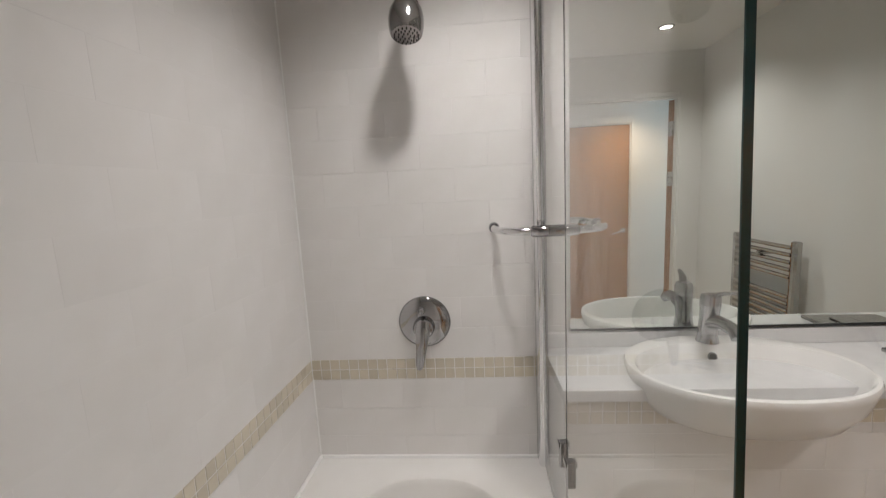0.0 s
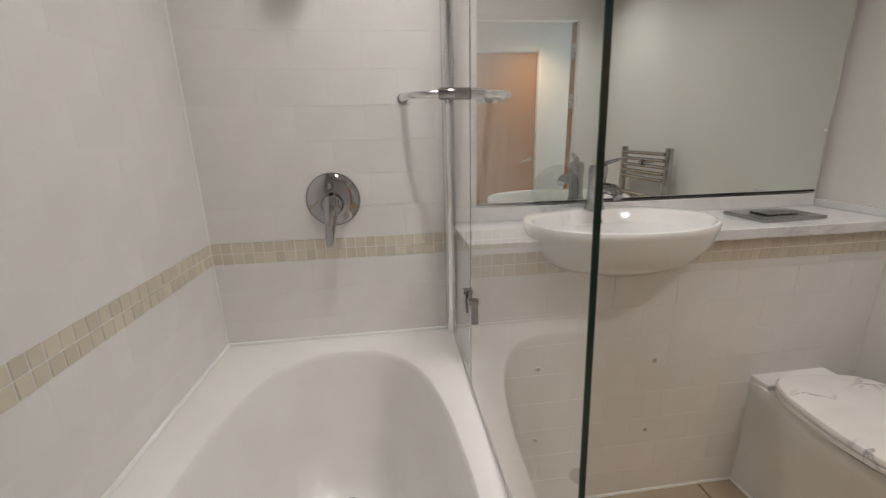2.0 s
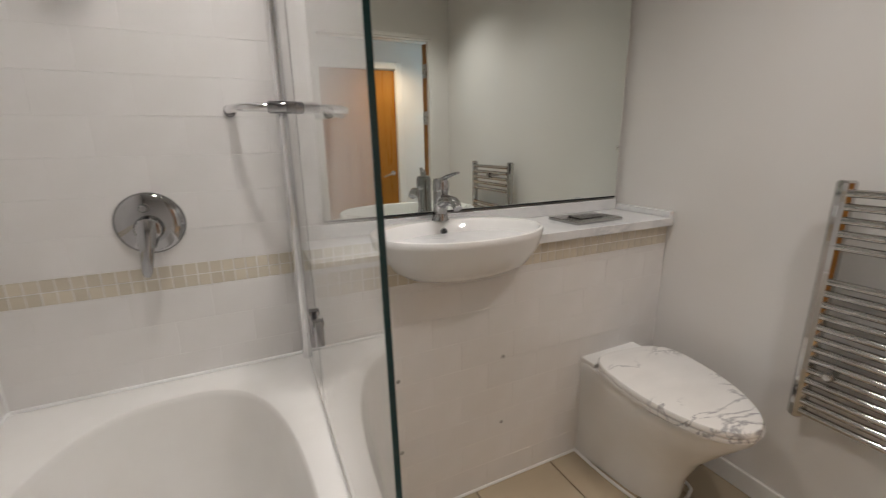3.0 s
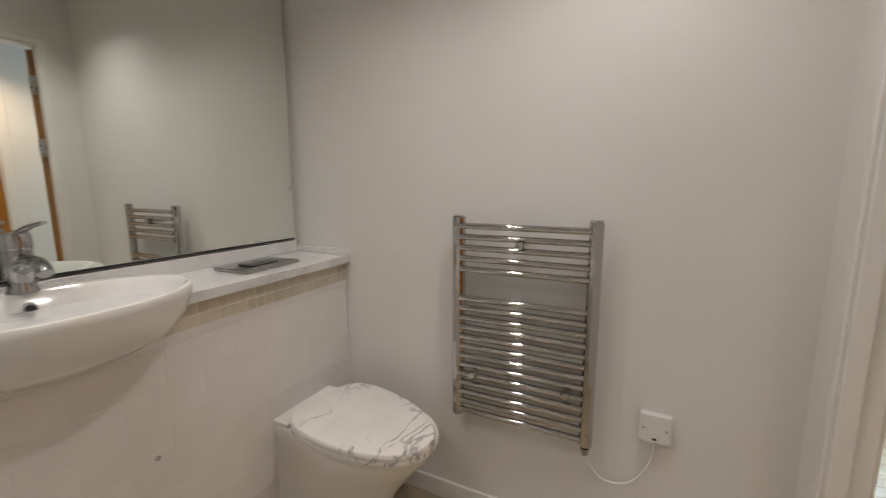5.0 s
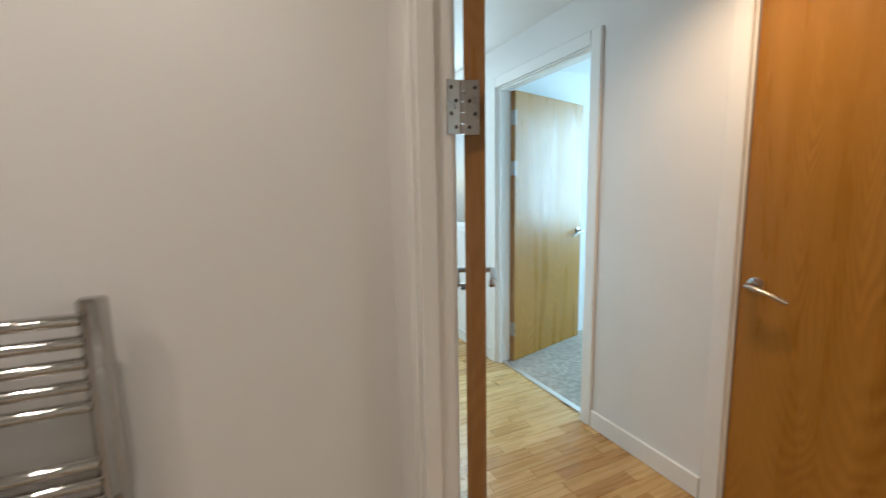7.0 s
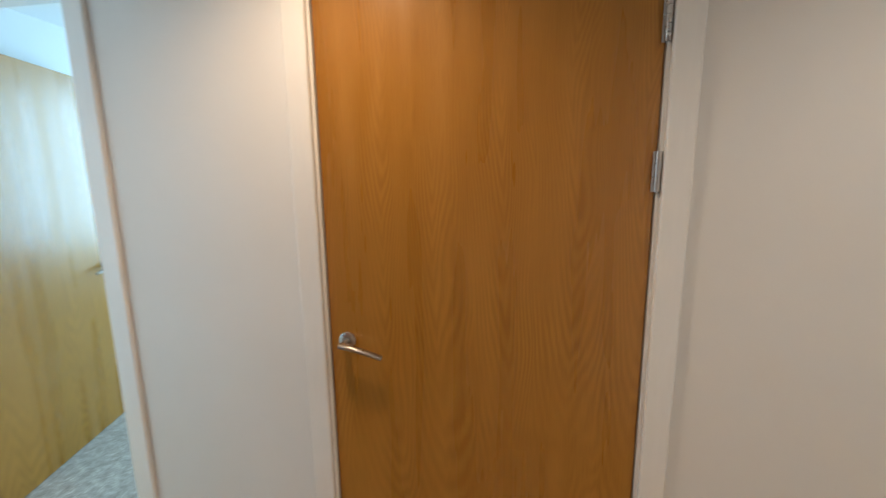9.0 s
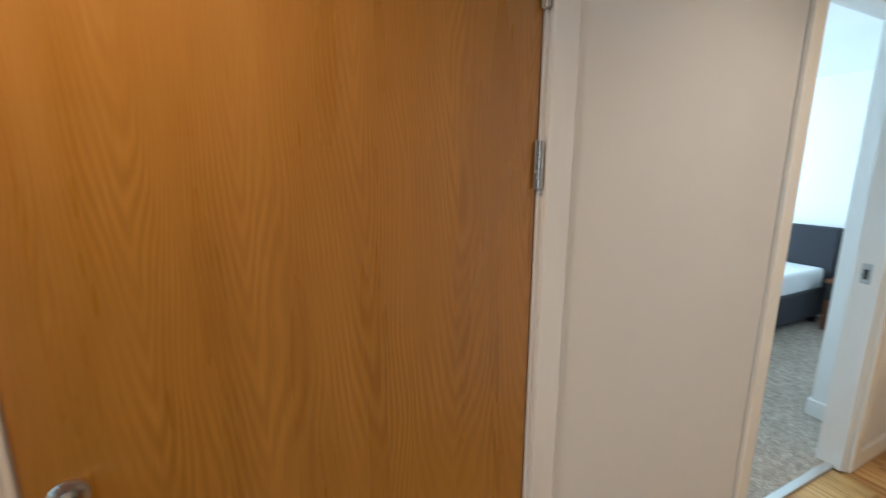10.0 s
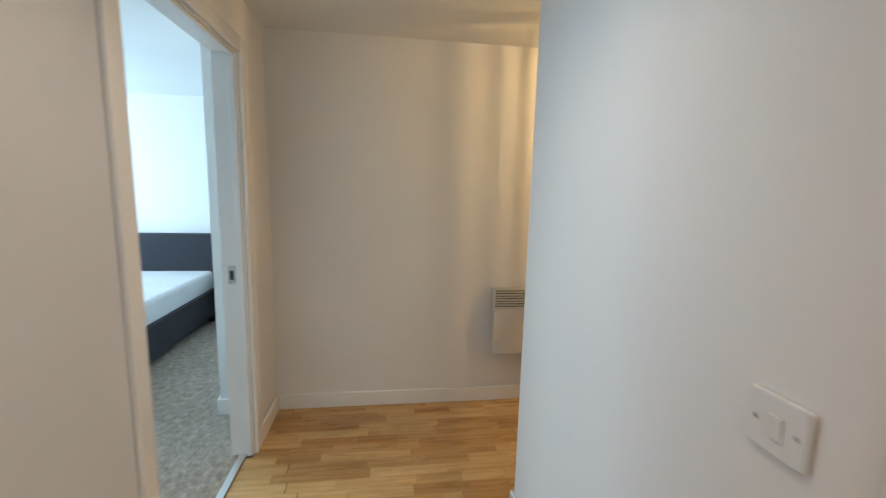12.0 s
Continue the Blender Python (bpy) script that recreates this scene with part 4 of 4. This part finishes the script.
spur = empty("fused_spur", "white plastic fused spur switch plate", "wall socket", at=pose(XE, -1.400, 0.493))
part("box", box(-0.016, -0.0005, -0.042, 0.042, -0.042, 0.042, 0.003), WHITE_PLASTIC, spur)
part("cover", box(-0.025, -0.0165, -0.043, 0.043, -0.043, 0.043, 0.0035, 3), WHITE_PLASTIC, spur)
for y, z in ((0.030, 0), (-0.030, 0)):
    part("screw", lathe([(0, 0.001), (0.0035, 0.0008), (0.004, 0)], 12, pose(-0.0252, y, z, 0, -90, 0)), STEEL, spur)
part("cord_outlet", box(-0.0262, -0.0252, -0.006, 0.006, -0.034, -0.028), DARK_HOLE, spur)

# ---- hall things ----
sw = empty("light_switch", "white plastic single light switch", "light switch", at=pose(0.920, YS_OUT, 1.058))
part("plate", box(-0.043, 0.043, -0.0105, -0.0005, -0.043, 0.043, 0.0035, 3), WHITE_PLASTIC, sw)
rk = box(-0.011, 0.011, -0.0145, -0.0108, -0.018, 0.018, 0.0015)
bmesh.ops.transform(rk, matrix=pose(0, 0, 0, 4, 0, 0), verts=list(rk.verts))
part("rocker", rk, WHITE_PLASTIC, sw)
for x in (-0.030, 0.030):
    part("screw", lathe([(0, 0.001), (0.0035, 0.0008), (0.004, 0)], 12, pose(x, -0.0107, 0, 90, 0, 0)), STEEL, sw)

ht = empty("panel_heater", "white electric panel heater with a slotted grille", "heater", at=pose(XW + 0.028, -1.337, 0.355))
part("body", box(0, 0.070, -0.36, 0.36, 0.0, 0.292, 0.006, 3), HEATER_WHITE, ht)
# solid block whose near-black colour paints the shade behind the slats
part("grille_shade_fill", box(0.004, 0.058, -0.352, 0.352, 0.2925, 0.408), DARK_HOLE, ht)
for i in range(7):
    part("grille_slat", box(0.056, 0.069, -0.354, 0.354, 0.2945 + i * 0.0164, 0.3035 + i * 0.0164, 0.0015), HEATER_WHITE, ht)
part("grille_end", box(0.0, 0.0695, -0.362, -0.3545, 0.2925, 0.412, 0.001), HEATER_WHITE, ht)
part("grille_end", box(0.0, 0.0695, 0.3545, 0.362, 0.2925, 0.412, 0.001), HEATER_WHITE, ht)
part("top", box(0.0, 0.0695, -0.3535, 0.3535, 0.4085, 0.415, 0.002), HEATER_WHITE, ht)
for y in (-0.25, 0.25):
    part("bracket", box(-0.0275, -0.0005, y - 0.02, y + 0.02, 0.05, 0.26, 0.002), STEEL, ht)


# ---- downlights ----
def downlight(x, y, z, watts, colour, cone, soft, label):
    e = empty("downlight", label, "ceiling light", "recessed downlights", at=pose(x, y, z))
    part("bezel", lathe([(0.030, -0.001), (0.031, -0.004), (0.040, -0.0045), (0.043, -0.002), (0.043, 0.0)], 32), CHROME_DARK, e, smooth=True)
    part("lens", lathe([(0, -0.0022), (0.0295, -0.0022), (0.0295, -0.001)], 24), LENS, e)
    d = bpy.data.lights.new("downlight_lamp", "SPOT")
    d.energy, d.color, d.spot_size, d.spot_blend, d.shadow_soft_size = watts * 4, colour, radians(cone), 1.0, soft
    o = new("downlight_lamp", d)
    o.location = (x, y, z - 0.035)


# the fitting at x 0.55 in the hall is made up with its lamp
for x, y, z, watts, colour, cone, soft in SPOTS:
    downlight(x, y, z, watts, colour, cone, soft, "recessed chrome ceiling downlight, lit; the mid-hall one is added")

# ribbed lantern under the ceiling of the hall recess
lx, ly, lz = -0.52, -0.92, 2.225
lan = empty("ceiling_lantern", "ribbed ceiling light, lit, in the hall recess", "ceiling light", at=pose(lx, ly, lz))
part("ceiling_rose", lathe([(0.05, -0.001), (0.05, -0.010), (0.035, -0.018), (0.0, -0.019)], 32), WHITE_PLASTIC, lan, smooth=True)
part("stem", tube([(0, 0, -0.018), (0, 0, -0.06)], 0.008, 12), WHITE_PLASTIC, lan, smooth=True)
part("bulb", lathe([(0.008, -0.058), (0.016, -0.07), (0.024, -0.09), (0.022, -0.108), (0.010, -0.118), (0, -0.12)], 24), LENS, lan, smooth=True)
part("rib_ring", lathe([(0.078, -0.052), (0.084, -0.052), (0.084, -0.046), (0.078, -0.046), (0.078, -0.052)], 40), WHITE_PLASTIC, lan)
part("rib_ring", lathe([(0.078, -0.304), (0.084, -0.304), (0.084, -0.298), (0.078, -0.298), (0.078, -0.304)], 40), WHITE_PLASTIC, lan)
for k in range(3):
    a = 2 * math.pi * k / 3
    part("spoke", tube([(0.006 * math.cos(a), 0.006 * math.sin(a), -0.049), (0.08 * math.cos(a), 0.08 * math.sin(a), -0.049)], 0.003, 8), WHITE_PLASTIC, lan)
for k in range(40):
    a = 2 * math.pi * (k + 0.25 * math.sin(k * 2.3)) / 40
    part("rib", tube([(0.081 * math.cos(a), 0.081 * math.sin(a), -0.300), (0.081 * math.cos(a), 0.081 * math.sin(a), -0.050)], 0.0030, 6), WHITE_PLASTIC, lan)
lamp = bpy.data.lights.new("lantern_lamp", "POINT")
lamp.energy, lamp.color, lamp.shadow_soft_size = LANTERN_WATTS, LANTERN_COLOUR, 0.004
lo_ = new("lantern_lamp", lamp)
lo_.location = (lx, ly, lz - 0.150)

# ---- bedroom things ----
bed = empty("bed", "double bed with charcoal upholstered frame and bare white mattress", "bed")
part("headboard", box(-3.085, -3.0, -5.63, -4.065, 0.10, 0.875, 0.02, 4), BED_GREY, bed)
part("side_rail", box(-2.998, -0.95, -4.125, -4.075, 0.07, 0.33, 0.012, 3), BED_GREY, bed)
part("side_rail", box(-2.998, -0.95, -5.62, -5.57, 0.07, 0.33, 0.012, 3), BED_GREY, bed)
part("foot_rail", box(-0.948, -0.89, -5.62, -4.075, 0.07, 0.33, 0.012, 3), BED_GREY, bed)
for x in (-2.9, -1.0):
    for y in (-4.11, -5.58):
        part("foot", box(x - 0.03, x + 0.03, y - 0.03 + (0.02 if y < -5 else -0.0), y + 0.03 - (0.0 if y < -5 else 0.01), 0.0, 0.072), BLACK, bed)
part("slat_deck", box(-2.99, -0.96, -5.565, -4.13, 0.24, 0.29), BED_GREY, bed)
thing("mattress", box(-2.985, -0.97, -5.56, -4.11, 0.2905, 0.505, 0.04, 5), SHEET, "bare white mattress in a pale cover", "mattress", smooth=True)
ns = empty("nightstand", "dark reddish wood bedside table", "bedside table")
part("top", box(-3.08, -2.70, -3.99, -3.60, 0.43, 0.46, 0.004), NIGHT_WOOD, ns)
part("drawer", box(-3.07, -2.71, -3.98, -3.61, 0.28, 0.429, 0.004), BLACK, ns, "black drawer front")
for x in (-3.05, -2.74):
    for y in (-3.96, -3.63):
        part("leg", box(x - 0.02, x + 0.02, y - 0.02, y + 0.02, 0.0, 0.279, 0.003), NIGHT_WOOD, ns)

# ---- pieces: tiles, mosaic, floor strips (last) ----
TW, TH, TG = 0.2, 0.0985, 0.0011
tile_cache = {}


def piece_mesh(name, w, h, d, bev, material):
    """A thin bevelled slab standing in the xz plane, front to -y."""
    key = (name, round(w, 4), round(h, 4), d)
    if key in tile_cache:
        return tile_cache[key]
    b = bmesh.new()
    back = [b.verts.new(p) for p in ((0, 0, 0), (w, 0, 0), (w, 0, h), (0, 0, h))]
    mid = [b.verts.new(p) for p in ((0, -d + bev, 0), (w, -d + bev, 0), (w, -d + bev, h), (0, -d + bev, h))]
    front = [b.verts.new(p) for p in ((bev, -d, bev), (w - bev, -d, bev), (w - bev, -d, h - bev), (bev, -d, h - bev))]
    for a, c in ((back, mid), (mid, front)):
        for i in range(4):
            b.faces.new((a[i], a[(i + 1) % 4], c[(i + 1) % 4], c[i]))
    b.faces.new(front)
    me = mesh_of(name, b, material)
    tile_cache[key] = me
    return me


def tile_field(parent, m, width, z0, z1, phase, row0=0, gap=TG, depth=0.0007):
    """Running bond tiles on a plane: local x along the wall, z up from z0 to z1."""
    rng = random.Random(7)
    z, r = z0, row0
    while z < z1 - 0.012:
        h = min(TH, z1 - z)
        x = -TW + ((phase + (0.5 * TW if r % 2 else 0)) % TW)
        while x < width - 0.012:
            a, c = max(x, 0.0), min(x + TW, width)
            if c - a > 0.012:
                me = piece_mesh("tile", c - a - gap, h - gap, depth, depth * 0.75, TILE)
                o = new("tile", me)
                o.parent = parent
                tiltx, tiltz = rng.uniform(-0.08, 0.08), rng.uniform(-0.06, 0.06)
                o.matrix_basis = m @ pose(a + gap / 2, 0, z + gap / 2, tiltx, 0, tiltz)
            x += TW
        z += TH
        r += 1


def mosaic_band(parent, m, width, z0, z1):
    rng = random.Random(11)
    rows = 2
    p = 0.0312
    hh = (z1 - z0) / rows
    n = int(width / p)
    for r in range(rows):
        for i in range(n + 1):
            a, c = i * p, min((i + 1) * p, width)
            if c - a < 0.01:
                continue
            me = piece_mesh("mosaic_tile", c - a - 0.0028, hh - 0.0028, 0.0014, 0.0007, MOSAIC)
            o = new("mosaic_tile", me)
            o.parent = parent
            o.matrix_basis = m @ pose(a + 0.0015, 0, z0 + r * hh + 0.0015, rng.uniform(-0.5, 0.5), rng.uniform(-0.6, 0.6), rng.uniform(-0.5, 0.5))


BAND0, BAND1 = 0.822, 0.891
north_bed = thing("tiled_wall_north", box(0.0, XBATH + 0.018, -0.0042, 0.0055, RIM - 0.06, ZB), GROUT, "white metro tiles with a cream mosaic band above the bath", "tiled wall", kind="structure")
tile_field(north_bed, pose(0, -0.0043, 0), XBATH + 0.018, BAND1, ZB, 0.095, row0=1)
tile_field(north_bed, pose(0, -0.0043, 0), XBATH + 0.018, BAND0 - 3 * TH, BAND0, 0.095, row0=0)
mosaic_band(north_bed, pose(0, -0.0043, 0), XBATH + 0.018, BAND0, BAND1)
west_bed = thing("tiled_wall_west", box(-0.0055, 0.0042, YS_IN + 0.001, -0.0045, RIM - 0.06, ZB), GROUT, "white metro tiles with a cream mosaic band beside the bath", "tiled wall", kind="structure")
west_bed.matrix_basis = pose(-0.004, 0, 0, 0, 0, -2.0)
wm = pose(0.0043, YS_IN, 0, 0, 0, 90)
WL = -YS_IN - 0.0066
tile_field(west_bed, wm, WL, BAND1, ZB, 0.11, 1, 0.0005, 0.00018)
tile_field(west_bed, wm, WL, BAND0 - 3 * TH, BAND0, 0.11, 0, 0.0005, 0.00018)
mosaic_band(west_bed, wm, WL, BAND0, BAND1)
box_bed = thing("tiled_boxing", box(XBATH + 0.019, XE - 0.0012, YBOX - 0.0042, YBOX + 0.0065, 0.0, 0.888), GROUT, "white metro tiled boxing with a mosaic band under the ledge", "tiled wall", kind="structure")
bmx = pose(XBATH + 0.02, YBOX - 0.0043, 0)
tile_field(box_bed, bmx, XE - XBATH - 0.022, BAND0 - 0.006 - 8.25 * TH, BAND0 - 0.006, 0.12, row0=0)
mosaic_band(box_bed, bmx, XE - XBATH - 0.022, BAND0 - 0.006, 0.886)
# bathroom floor tiles
fb = bpy.data.objects["floor_bathroom"]
FT = 0.33
for i in range(7):
    for j in range(6):
        xa, xb = max(XBATH, 1.565 - 3 * FT + i * FT), min(XE, 1.565 - 2 * FT + i * FT)
        yb1, yb0 = min(YBOX, -0.20 - j * FT), max(-1.78, -0.20 - (j + 1) * FT)
        if xb - xa > 0.02 and yb1 - yb0 > 0.02:
            me = piece_mesh("floor_tile", xb - xa - 0.005, yb1 - yb0 - 0.005, 0.006, 0.0012, FLOOR_TILE)
            o = new("floor_tile", me)
            o.parent = fb
            o.matrix_basis = pose(xa + 0.0025, yb0 + 0.0025, -0.006, -90, 0, 0)


def floor_strips(parent):
    """Oak strips along y, 68 mm wide, in random lengths; those near the walk are parts, the rest one joined part."""
    rng = random.Random(23)
    w = 0.068
    rest = bmesh.new()
    count = 0
    x = XW
    while x < 5.2:
        y_end = -0.12 if x + w < XN else YS_OUT
        if A0 < x + w / 2 < A1:
            y_end = -1.80
        y = YH - 0.035 if (D0 < x + w / 2 < D1 or C0 < x + w / 2 < C1 or B0 < x + w / 2 < B1) else YH
        y -= rng.uniform(0.0, 0.3)
        while y < y_end - 0.01:
            ln = rng.choice((0.22, 0.3, 0.38, 0.46))
            lo = YH - 0.035 if (D0 < x + w / 2 < D1 or C0 < x + w / 2 < C1 or B0 < x + w / 2 < B1) else YH
            a, c = max(y, lo), min(y + ln, y_end)
            if c - a > 0.015:
                near = -1.2 < x < 4.1 and c < -1.6
                if near and count < 300:
                    me = piece_mesh("floor_strip", w - 0.0006, round(c - a, 2) - 0.0006, 0.008, 0.0005, OAK_FLOOR)
                    o = new("floor_strip", me)
                    o.parent = parent
                    o.matrix_basis = pose(x + 0.0003, a + 0.0003, -0.008, -90, 0, 0)
                    count += 1
                else:
                    box(x + 0.0003, x + w - 0.0003, a + 0.0003, c - 0.0003, -0.008, -0.0001, bm=rest)
            y += ln
        x += w
    ob = part("strip_flooring", rest, OAK_FLOOR, parent)
    tagged(ob, kind="stuff")


floor_strips(bpy.data.objects["floor_hall"])
